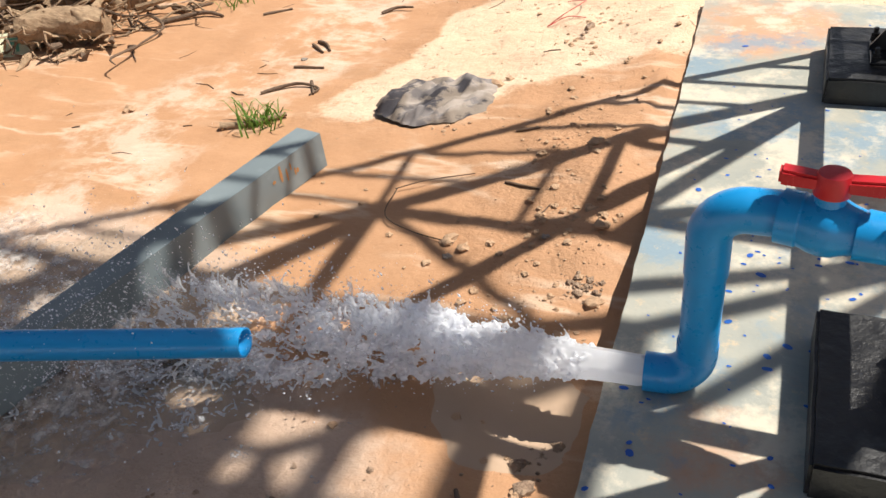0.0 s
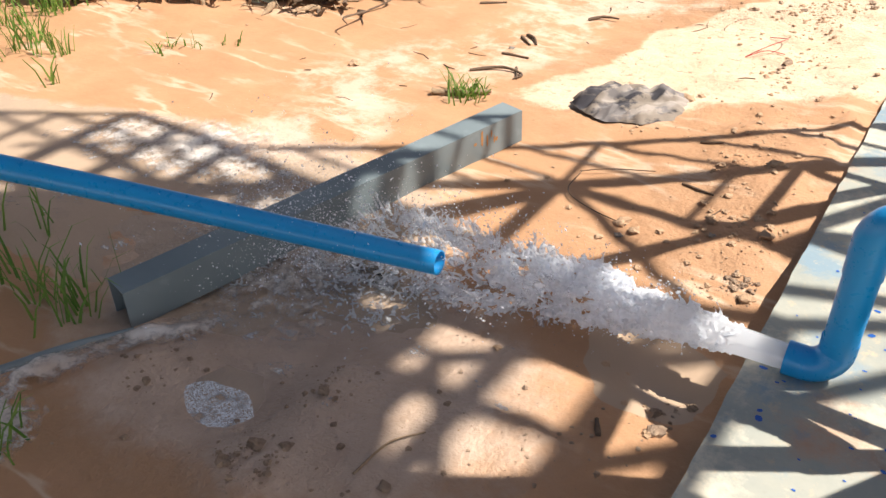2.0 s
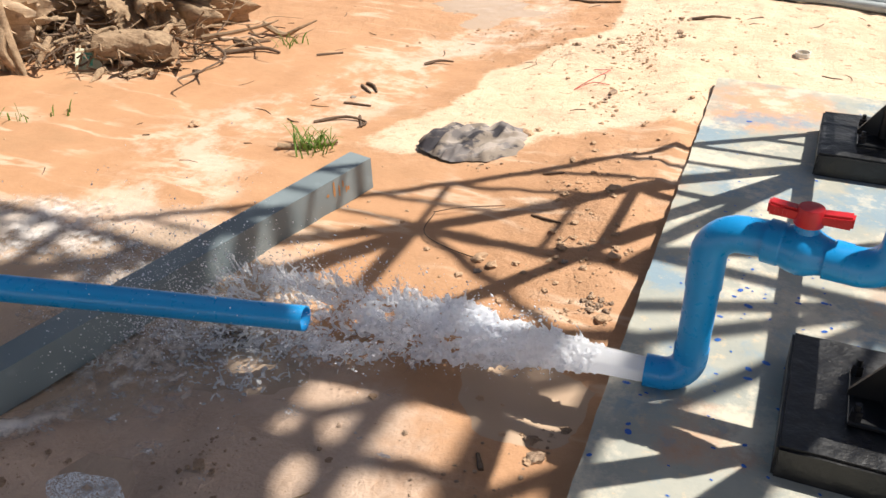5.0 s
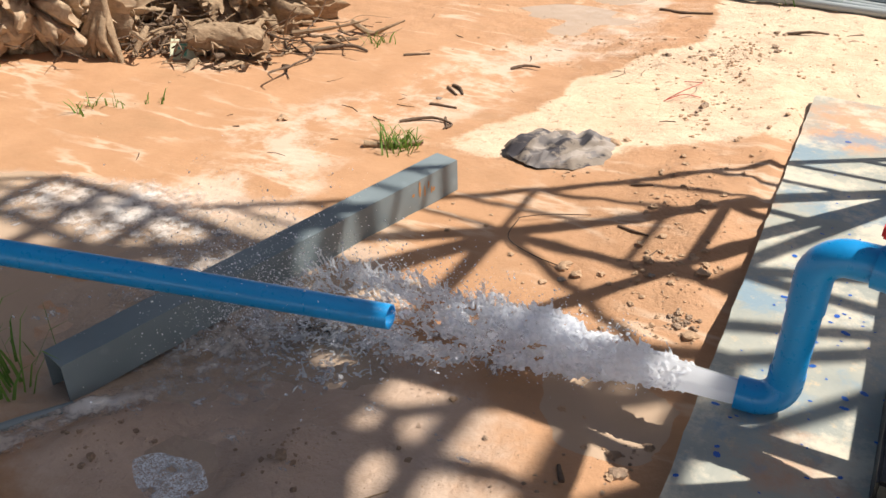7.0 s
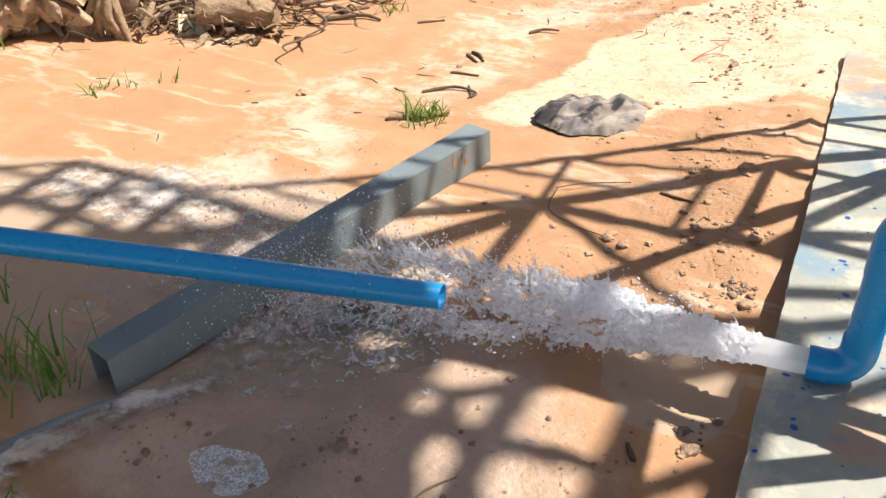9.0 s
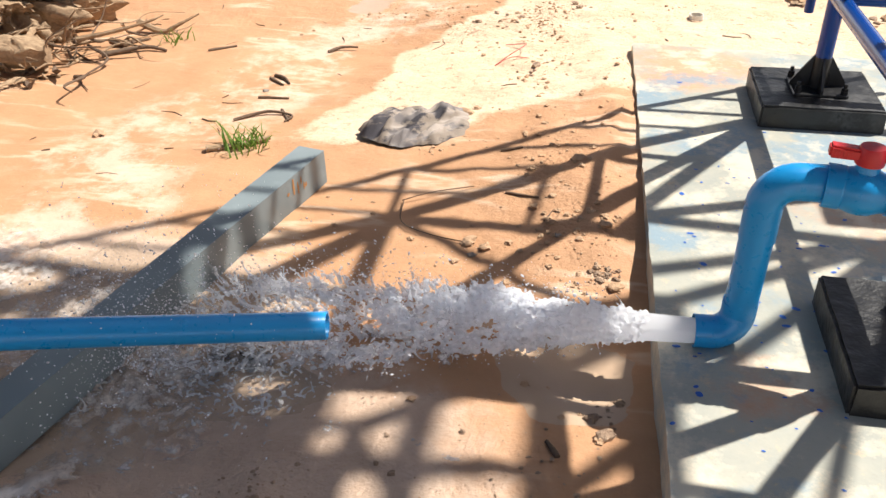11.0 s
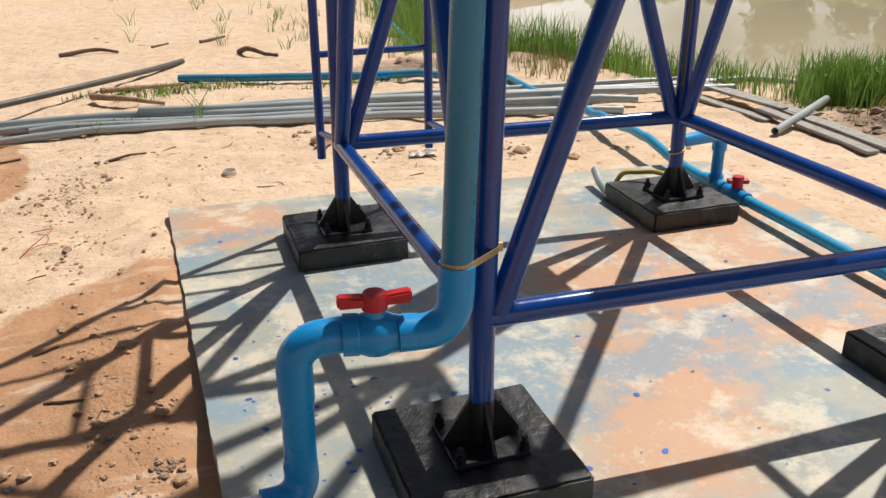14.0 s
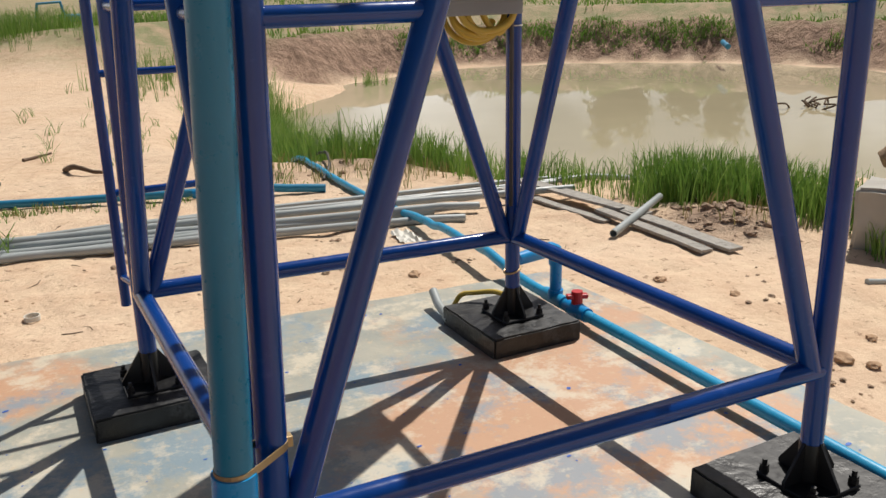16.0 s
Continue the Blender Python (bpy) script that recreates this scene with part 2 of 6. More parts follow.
BARK = wood("dry_root_bark", (0.24, 0.15, 0.085), (0.44, 0.31, 0.19))
CLAYROOT = wood("clay_caked_root", (0.40, 0.27, 0.165), (0.58, 0.42, 0.275))
DARKWOOD = wood("dark_wet_stick", (0.11, 0.07, 0.045), (0.17, 0.11, 0.07))
PLANK = wood("grey_plank", (0.33, 0.31, 0.28), (0.42, 0.39, 0.35))


def leaf_mat(name, a, b):
    m = Mat(name, 0.55)
    rnd = m.t.nodes.new("ShaderNodeNewGeometry").outputs["Random Per Island"]
    m.colour(m.mix(rnd, a, b))
    tr = m.t.nodes.new("ShaderNodeBsdfTranslucent")
    m.link(m.mix(rnd, tuple(c * 1.3 for c in a), tuple(c * 1.3 for c in b)), tr.inputs[0])
    mx = m.t.nodes.new("ShaderNodeMixShader")
    mx.inputs[0].default_value = 0.35
    m.link(m.b.outputs[0], mx.inputs[1]), m.link(tr.outputs[0], mx.inputs[2])
    m.link(mx.outputs[0], m.t.nodes["Material Output"].inputs[0])
    return m.m


GRASS = leaf_mat("green_grass", (0.085, 0.19, 0.025), (0.20, 0.31, 0.06))
DRYGRASS = leaf_mat("straw_grass", (0.30, 0.22, 0.09), (0.16, 0.2, 0.06))
CROWN = leaf_mat("tree_leaf", (0.03, 0.07, 0.015), (0.07, 0.12, 0.03))


def splash_mat():
    """White aerated water: scattering froth with clear gaps between the strands."""
    m = Mat("frothy_water", 0.15, 0.0, (0.97, 0.97, 0.99))
    m.set("Specular IOR Level", 0.6)
    n = m.t.nodes.new("ShaderNodeMapping")
    n.inputs["Scale"].default_value = (7, 22, 22)
    m.link(m.coords(), n.inputs["Vector"])
    streak, fine = m.noise(1.6, 6, 0.7, n.outputs[0]), m.noise(70.0, 4, 0.6)
    body = m.attr("body")
    cover = m.math("ADD", body, m.math("MULTIPLY", m.math("SUBTRACT", m.math("ADD", streak, m.math("MULTIPLY", fine, 0.5)), 0.75), 2.4))
    alpha = m.ramp(cover, [(0.25, 0.04), (0.6, 1.0)])
    m.link(alpha, m.b.inputs["Alpha"])
    m.bump(m.math("ADD", streak, fine), 0.2, 0.006)
    tr = m.t.nodes.new("ShaderNodeBsdfTranslucent")
    tr.inputs[0].default_value = (0.92, 0.94, 0.97, 1)
    gap = m.t.nodes.new("ShaderNodeBsdfTransparent")
    a, b = m.t.nodes.new("ShaderNodeMixShader"), m.t.nodes.new("ShaderNodeMixShader")
    m.link(alpha, a.inputs[0]), m.link(gap.outputs[0], a.inputs[1]), m.link(tr.outputs[0], a.inputs[2])
    b.inputs[0].default_value = 0.6
    m.link(m.b.outputs[0], b.inputs[1]), m.link(a.outputs[0], b.inputs[2])
    m.link(b.outputs[0], m.t.nodes["Material Output"].inputs[0])
    return m.m


SPLASH = splash_mat()
DROP = Mat("water_drop", 0.08, 0.0, (0.97, 0.97, 0.99))
DROP.set("Specular IOR Level", 0.8)
dt, dm = DROP.t.nodes.new("ShaderNodeBsdfTranslucent"), DROP.t.nodes.new("ShaderNodeMixShader")
dt.inputs[0].default_value, dm.inputs[0].default_value = (0.95, 0.95, 1.0, 1), 0.62
DROP.link(DROP.b.outputs[0], dm.inputs[1]), DROP.link(dt.outputs[0], dm.inputs[2])
DROP.link(dm.outputs[0], DROP.t.nodes["Material Output"].inputs[0])
DROP = DROP.m


def froth_mat():
    """Aerated water: white at the mouth, clearer towards the tail of the jet."""
    m = Mat("aerated_water", 0.12, 0.0, (0.96, 0.97, 0.985))
    m.set("Specular IOR Level", 0.7)
    tr, clear = m.t.nodes.new("ShaderNodeBsdfTranslucent"), m.t.nodes.new("ShaderNodeBsdfTransparent")
    tr.inputs[0].default_value = (0.95, 0.96, 0.99, 1)
    clear.inputs[0].default_value = (0.96, 0.97, 0.98, 1)
    a, b = m.t.nodes.new("ShaderNodeMixShader"), m.t.nodes.new("ShaderNodeMixShader")
    a.inputs[0].default_value = 0.66
    m.link(m.b.outputs[0], a.inputs[1]), m.link(tr.outputs[0], a.inputs[2])
    sep = m.t.nodes.new("ShaderNodeSeparateXYZ")
    m.link(m.coords(), sep.inputs[0])
    tail = m.math("DIVIDE", m.math("SUBTRACT", -0.62, sep.outputs["X"]), 0.9)
    gap = m.math("ADD", tail, m.math("MULTIPLY", m.math("SUBTRACT", m.noise(38.0, 4, 0.6), 0.5), 1.2))
    m.link(m.ramp(gap, [(0.05, 0.04), (0.8, 0.42)]), b.inputs[0])
    m.link(a.outputs[0], b.inputs[1]), m.link(clear.outputs[0], b.inputs[2])
    m.link(b.outputs[0], m.t.nodes["Material Output"].inputs[0])
    m.bump(m.noise(90.0, 3), 0.15, 0.003)
    return m.m


FROTH = froth_mat()


def water_mat(name, colour, rough, scale, strength, ior=1.33):
    m = Mat(name, rough, 0.0, colour)
    m.set("IOR", ior)
    big = m.noise(scale * 0.2, 3)
    m.colour(m.mix(big, colour, tuple(c * 0.8 for c in colour)))
    m.bump(m.noise(scale, 3), strength, 0.02)
    return m.m


POND = water_mat("silty_pond_water", (0.60, 0.52, 0.345), 0.02, 3.0, 0.012, 1.9)
PUDDLE = water_mat("muddy_puddle", (0.50, 0.37, 0.27), 0.08, 22.0, 0.5)
SILT = water_mat("shallow_silty_water", (0.53, 0.38, 0.265), 0.08, 18.0, 0.12)


def cloth_mat():
    m = Mat("dirty_cloth", 0.9)
    n = m.t.nodes.new("ShaderNodeMapping")
    n.inputs["Scale"].default_value = (1, 2.6, 1.6)
    m.link(m.coords(), n.inputs["Vector"])
    a, f = m.noise(8.0, 5, 0.6, n.outputs[0]), m.noise(200.0, 2)
    stripe = m.ramp(m.noise(5.0, 3, 0.5, m.add_shift((4.2, 1.1, 0))), [(0.46, 0.0), (0.50, 1.0), (0.56, 1.0), (0.60, 0.0)])
    base = m.mix(m.ramp(a, [(0.45, 0.0), (0.52, 1.0)]), (0.05, 0.045, 0.052), (0.25, 0.205, 0.165))
    m.colour(m.mix(m.math("MULTIPLY", stripe, 0.35), base, (0.52, 0.46, 0.42)))
    m.bump(f, 0.4, 0.003)
    return m.m


CLOTH = cloth_mat()
PAINT_SPOT = painted("blue_paint_spot", (0.015, 0.09, 0.42), (0.02, 0.14, 0.52), 0.4)


# ---------------------------------------------------------------- mesh helpers
def part(name, bm, material, parent=None, label=""):
    me = bpy.data.meshes.new(name)
    bm.normal_update()
    bm.to_mesh(me)
    bm.free()
    me.materials.append(material)
    ob = new(name, me)
    if parent is not None:
        ob.parent = parent
    if label:
        tagged(ob, label)
    return ob


def empty(name, label, category, group="", at=(0, 0, 0)):
    ob = new(name)
    ob.empty_display_size = 0.1
    ob.location = at
    return tagged(ob, label, category, group)


def smooth(ob, angle=40):
    for p in ob.data.polygons:
        p.use_smooth = True
    ob.data.set_sharp_from_angle(angle=radians(angle))
    return ob


def sweep(bm, pts, radii, seg=14, caps=True, inner=None):
    """A tube along points; inner: a wall thickness that leaves the ends open."""
    pts = [Vector(p) for p in pts]
    if isinstance(radii, (int, float)):
        radii = [radii] * len(pts)
    t0 = (pts[1] - pts[0]).normalized()
    side = t0.orthogonal().normalized()

    def rings(off):
        s, out = side.copy(), []
        for i, p in enumerate(pts):
            t = ((pts[min(i + 1, len(pts) - 1)] - pts[i]).normalized() + (pts[i] - pts[max(i - 1, 0)]).normalized()).normalized()
            s2 = (s - t * s.dot(t)).normalized()
            s.xyz = s2
            u = t.cross(s2)
            r = radii[i] - off
            out.append([bm.verts.new(p + (s2 * math.cos(a) + u * math.sin(a)) * r) for a in (2 * math.pi * k / seg for k in range(seg))])
        return out

    def skin(rs, flip):
        for a, b in zip(rs, rs[1:]):
            for k in range(seg):
                f = (a[k], a[(k + 1) % seg], b[(k + 1) % seg], b[k])
                bm.faces.new(f[::-1] if flip else f)

    outer = rings(0.0)
    skin(outer, False)
    if inner:
        ins = rings(inner)
        skin(ins, True)
        for o, i2, fl in ((outer[0], ins[0], True), (outer[-1], ins[-1], False)):
            for k in range(seg):
                f = (o[k], o[(k + 1) % seg], i2[(k + 1) % seg], i2[k])
                bm.faces.new(f[::-1] if fl else f)
    elif caps:
        bm.faces.new(outer[0][::-1]), bm.faces.new(outer[-1])
    return bm


def tube(name, pts, r, mat, parent=None, seg=14, label="", inner=None):
    return smooth(part(name, sweep(bmesh.new(), pts, r, seg, inner=inner), mat, parent, label))


def box(bm, lo, hi, m=None):
    c = [(a + b) / 2 for a, b in zip(lo, hi)]
    s = [b - a for a, b in zip(lo, hi)]
    mat = Matrix.Translation(c) @ Matrix.Diagonal((*s, 1))
    return bmesh.ops.create_cube(bm, size=1, matrix=(m @ mat) if m else mat)["verts"]


def bevelled(bm, w, seg=2):
    bmesh.ops.bevel(bm, geom=list(bm.edges), offset=w, segments=seg, affect="EDGES", profile=0.6)
    return bm


def bez(pts, n=8):
    """A smooth line through points (Catmull-Rom)."""
    p = [Vector(q) for q in pts]
    p = [p[0] * 2 - p[1]] + p + [p[-1] * 2 - p[-2]]
    out = []
    for i in range(1, len(p) - 2):
        for k in range(n):
            t = k / n
            out.append(0.5 * ((2 * p[i]) + (p[i + 1] - p[i - 1]) * t + (2 * p[i - 1] - 5 * p[i] + 4 * p[i + 1] - p[i + 2]) * t * t
                              + (3 * p[i] - p[i - 1] - 3 * p[i + 1] + p[i + 2]) * t ** 3))
    return out + [p[-2]]


def step(a, b, x):
    t = min(1.0, max(0.0, (x - a) / (b - a)))
    return t * t * (3 - 2 * t)


# ---------------------------------------------------------------- ground
PC, AU, AV = (8.7, 9.3), 6.5, 5.4                     # the pond: middle and half axes


def pond_ring(x, y):
    dx, dy = x - PC[0], y - PC[1]
    u, v = (dx + dy) * 0.7071, (dx - dy) * 0.7071
    k = (abs(u / AU) ** 2.4 + abs(v / AV) ** 2.4) ** (1 / 2.4)
    return (k - 1) * 6.0 + 0.25 * noise.noise((x * 0.5, y * 0.5, 3)), u


def height(x, y):
    base = -0.085 - 0.024 * max(0.0, min(y - 1.0, 7.0)) - 0.03 * step(1.9, 3.2, x) * step(6, 2, y)
    base += 0.022 * step(-1.25, -0.7, x) * step(0.15, 0.6, y) * step(5, 2.5, y)
    base += 0.055 * step(0.2, 1.3, y) * step(-1.9, -0.7, x) * step(9, 4, y)
    d = math.hypot(x, y)
    near = step(14, 5, d)
    bumps = 0.018 * noise.noise((x * 1.3, y * 1.3, 0)) + near * (0.006 * noise.noise((x * 5, y * 5, 1)) + 0.003 * noise.noise((x * 14, y * 14, 2)))
    # trodden sand between the slab and the cloth
    tread = math.exp(-(((x + 1.05) / 0.5) ** 2 + ((y - 1.9) / 1.0) ** 2)) + math.exp(-(((x + 0.85) / 0.25) ** 2 + ((y - 0.6) / 0.6) ** 2))
    bumps += tread * 0.012 * noise.noise((x * 11, y * 11, 5))
    if near > 0.2 and y > 0.3:
        walked = step(1.9, 2.5, y) * step(9, 5, y) * step(-2.2, -1.2, x) + 0.8 * tread + step(1.9, 2.4, x) * step(7, 4, y)
        hollow = abs(noise.noise((x * 3.3, y * 3.3, 31))) + 0.6 * abs(noise.noise((x * 8.1, y * 8.1, 32)))
        bumps += min(1.0, walked) * 0.026 * (hollow - 0.35)
        # soil heaped in crumbs against the slab's edge
        bumps += 0.03 * step(-0.80, -0.64, x) * step(-0.58, -0.62, x) * step(0.25, 0.5, y) * step(2.1, 1.8, y) * (0.4 + noise.noise((x * 12, y * 12, 33)))
    # the pit that the jet has washed out
    pit = math.exp(-(((x + 1.55) / 0.55) ** 2 + ((y + 0.25) / 0.38) ** 2))
    base -= 0.05 * pit
    base -= 0.035 * math.exp(-(((x + 0.68) / 0.13) ** 2 + ((y + 0.03) / 0.11) ** 2))
    # churned lumps and ridges of mud round the small puddle
    if -2.2 < x < -0.3 and -1.4 < y < 0.3:
        lump = math.exp(-(((x + 1.24) / 0.09) ** 2 + ((y + 0.73) / 0.10) ** 2)) + 0.75 * math.exp(-(((x + 1.28) / 0.06) ** 2 + ((y + 0.46) / 0.08) ** 2))
        lump += 0.6 * math.exp(-(((x + 1.66 - 0.5 * (y + 0.6)) / 0.06) ** 2 + ((y + 0.62) / 0.16) ** 2)) + 0.5 * math.exp(-(((x + 0.78) / 0.2) ** 2 + ((y + 0.33) / 0.12) ** 2))
        rough = 0.5 + 0.7 * noise.noise((x * 9, y * 9, 21)) + 0.45 * noise.noise((x * 19, y * 19, 22))
        base += 0.055 * lump * rough
    base -= 0.035 * math.exp(-(((x + 1.46) / 0.13) ** 2 + ((y + 0.62) / 0.11) ** 2))
    # mounds by the grass
    base += 0.06 * math.exp(-(((x - 1.30) / 0.4) ** 2 + ((y - 5.1) / 0.25) ** 2)) + 0.09 * math.exp(-(((x - 2.6) / 0.6) ** 2 + ((y - 5.2) / 0.5) ** 2))
    base += 0.1 * math.exp(-(((x - 3.2) / 0.3) ** 2 + ((y - 2.08) / 0.35) ** 2))
    ring, u = pond_ring(x, y)
    far = step(-1.0, 2.5, u)
    rise_near = step(-0.2, 1.3, ring)
    edge = -0.74 + (base + 0.74) * rise_near
    bank = -0.74 + 0.06 * step(0.0, 1.2, ring) + 0.9 * step(1.3, 2.8, ring + 0.4 * noise.noise((x * 0.9, y * 0.9, 8)))
    bank += 0.12 * step(1.2, 1.6, ring) * noise.noise((x * 2.2, y * 2.2, 11)) * step(5, 2, ring)
    bank -= 0.25 * step(2.9, 3.6, ring) * step(7.5, 6.0, ring) + 0.0
    bank += 0.22 * step(6.5, 7.2, ring) * step(12, 8, ring)
    z = edge + (bank - edge) * far
    if ring < 0:
        z = -0.74 + max(-0.6, ring * 0.5)
    out = step(25, 60, d)
    return z + bumps * step(-0.2, 0.3, ring) + out * 0.5 * noise.noise((x * 0.02, y * 0.02, 4))


def axis(lo, hi, fine):
    vals = list(np.arange(lo, hi + 1e-6, fine))
    s = fine
    while vals[-1] < 700:
        s *= 1.05
        vals.append(vals[-1] + s)
    s = fine
    while vals[0] > -700:
        s *= 1.05
        vals.insert(0, vals[0] - s)
    return vals


def seg_dist(x, y, pts):
    best = 9.0
    for (ax, ay), (bx, by) in zip(pts, pts[1:]):
        ux, uy = bx - ax, by - ay
        t = max(0.0, min(1.0, ((x - ax) * ux + (y - ay) * uy) / (ux * ux + uy * uy)))
        best = min(best, math.hypot(x - ax - t * ux, y - ay - t * uy))
    return best


STREAM = [(-2.1, 0.2), (-2.3, 0.9), (-2.0, 1.5), (-1.95, 2.1), (-1.6, 2.9), (-1.75, 3.6), (-2.6, 4.3)]
RUN = [(-1.7, 0.1), (-2.1, 0.15), (-2.9, -0.1), (-4.5, -0.6)]


def build_ground():
    xs, ys = axis(-3.6, 3.4, 0.035), axis(-1.4, 4.4, 0.035)
    nx, ny = len(xs), len(ys)
    co, wet, mud, foam, bank, tread, lush = [], [], [], [], [], [], []
    for y in ys:
        for x in xs:
            co.append((x, y, height(x, y)))
            n1 = noise.noise((x * 1.1, y * 1.1, 7))
            # wet, washed soil left of the trodden sand
            line = -1.78 + 0.22 * n1 + 0.1 * noise.noise((x * 4, y * 4, 3)) - 1.0 * step(2.6, 4.6, y)
            w = step(0.2, -0.2, x - line) * step(6.5, 4.5, y)
            w = max(w, step(1.5, 1.0, y + 0.35 * n1 - 0.2 * (x + 1.2)) * step(1.6, -0.5, x + 0.8 * n1) * step(-9, -6, x))
            s = seg_dist(x, y, STREAM)
            w = max(w, step(0.55, 0.25, s))
            wet.append(w + (0.5 - w) * step(-1.6, -5, y))
            m = math.exp(-(((x + 1.45) / 0.7) ** 2 + ((y + 0.4) / 0.45) ** 2)) * 1.2
            m = max(m, 0.9 * step(0.45, 0.1, seg_dist(x, y, RUN)), 0.5 * step(0.3, 0.05, seg_dist(x, y, STREAM[3:])))
            mud.append(min(1.0, m))
            f = max(0.9 * step(0.5, 0.05, s), step(0.5, 0.1, math.hypot(x + 2.1, y - 0.1)) * 0.8)
            foam.append(f)
            ring, u = pond_ring(x, y)
            far = step(-1.0, 2.5, u)
            bank.append(max(far * step(0.9, 1.4, ring) * step(4.6, 3.2, ring), 0.8 * math.exp(-(((x - 1.35) / 0.4) ** 2 + ((y - 4.95) / 0.2) ** 2)), 0.75 * math.exp(-(((x - 2.5) / 0.6) ** 2 + ((y - 5.1) / 0.5) ** 2)), 0.9 * math.exp(-(((x - 3.16) / 0.26) ** 2 + ((y - 2.08) / 0.33) ** 2))))
            lush.append(max(far * step(2.4, 3.4, ring), step(24, 40, math.hypot(x, y))) * 0.8)
            tread.append(min(1.0, 0.7 * math.exp(-(((x + 0.82) / 0.2) ** 2 + ((y - 0.75) / 0.55) ** 2)) + math.exp(-(((x + 1.36) / 0.3) ** 2 + ((y - 2.5) / 0.14) ** 2)) + 0.9 * math.exp(-(((x + 1.2) / 0.6) ** 2 + ((y + 0.6) / 0.4) ** 2)) + 0.45 * step(1.9, 2.6, y)))
    me = bpy.data.meshes.new("ground")
    faces = [(j * nx + i, j * nx + i + 1, (j + 1) * nx + i + 1, (j + 1) * nx + i) for j in range(ny - 1) for i in range(nx - 1)]
    me.from_pydata(co, [], faces)
    for name, vals in (("wet", wet), ("mud", mud), ("foam", foam), ("bank", bank), ("tread", tread), ("lush", lush)):
        a = me.attributes.new(name, "FLOAT", "POINT")
        a.data.foreach_set("value", vals)
    me.polygons.foreach_set("use_smooth", [True] * len(faces))
    me.materials.append(SOIL)
    return tagged(new("ground", me), "orange sandy soil, washed wet around the water jet", "ground", kind="structure")


ground = build_ground()

# the slab: a thin cast plate, slightly out of square
SLAB = [(-0.50, -1.0), (1.92, -1.0), (1.80, 1.80), (-0.592, 1.99)]


def build_slab():
    bm = bmesh.new()
    pts = []
    for (ax, ay), (bx, by) in zip(SLAB, SLAB[1:] + SLAB[:1]):
        n = max(4, int(math.hypot(bx - ax, by - ay) / 0.04))
        for k in range(n):
            t = k / n
            x, y = ax + (bx - ax) * t, ay + (by - ay) * t
            j = 0.004 * noise.noise((x * 9, y * 9, 3)) + 0.003 * noise.noise((x * 30, y * 30, 3))
            pts.append((x + j, y + j))
    top = [bm.verts.new((x, y, 0)) for x, y in pts]
    low = [bm.verts.new((x * 1.004, y * 1.004, -0.3)) for x, y in pts]
    f = bm.faces.new(top)
    for i in range(len(pts)):
        k = (i + 1) % len(pts)
        bm.faces.new((top[i], low[i], low[k], top[k]))
    bmesh.ops.bevel(bm, geom=list(f.edges), offset=0.006, segments=2, affect="EDGES")
    return tagged(part("slab", bm, CONCRETE), "stained grey concrete slab spotted with blue paint", "slab", kind="structure")


slab = build_slab()

# pond
bm = bmesh.new()
bm.faces.new([bm.verts.new((PC[0] + 9.5 * math.cos(a), PC[1] + 9.5 * math.sin(a), -0.7)) for a in (2 * math.pi * k / 64 for k in range(64))])
tagged(part("water", bm, POND), "still yellow-brown pond water", "pond", kind="structure")

# ---------------------------------------------------------------- the tower
BASE = {"a": (0.016, 0.033), "b": (0.004, 1.38), "c": (1.292, 1.288), "d": (1.325, -0.015)}
MID = Vector((0.645, 0.67))
TAPER = 0.006
LEG_R, RISER_R = 0.027, 0.031


BOW = {"a": 0.022, "b": 0.009, "c": 0.006, "d": 0.004}   # how far a leg bows out of line at the first strut


def bow(k, z):
    if z < 0.38:
        return 0.0
    return BOW[k] * (min(1.0, (z - 0.38) / 0.85) if z < 1.5 else max(0.0, 1 - (z - 1.5) / 0.68))


def on_leg(k, z):
    p = Vector(BASE[k])
    q = p + (MID - p).normalized() * TAPER * z * 1.414
    return Vector((q.x + bow(k, z), q.y, z))


tower = empty("water_tower", "blue-painted tubular steel water tower standing on four black plinths", "water tower")
LOW, STRUT, NODE, TOP = 0.38, 1.222, 2.18, 4.12
for k in "abcd":
    tube("leg", [on_leg(k, z) for z in (0.17, 0.38, 0.7, 1.0, 1.23, 1.5, 1.85, NODE, TOP)], LEG_R, BLUE_STEEL, tower, 18)


def bar(p, q, r, name, mat=BLUE_STEEL, parent=tower):
    return tube(name, [p, q], r, mat, parent, 14)


for k, l in ("ab", "bc", "cd", "da"):
    for z, zs in ((LOW, NODE), (NODE, TOP)):
        a0, b0, a1, b1 = on_leg(k, z), on_leg(l, z), on_leg(k, zs), on_leg(l, zs)
        bar(a0, b0, 0.026, "beam")
        m = (a1 + b1) / 2
        s = (STRUT - LOW) / (NODE - LOW)
        for p, q in ((a0, a1), (b0, b1)):
            foot = p + ((m - p) * Vector((1, 1, 0))).normalized() * 0.032
            bar(foot, m, 0.0265, "brace")
            bar(on_leg(k if p == a0 else l, z + (zs - z) * s), foot + (m - foot) * s, 0.017, "strut")
    bar(on_leg(k, TOP), on_leg(l, TOP), 0.0225, "beam")


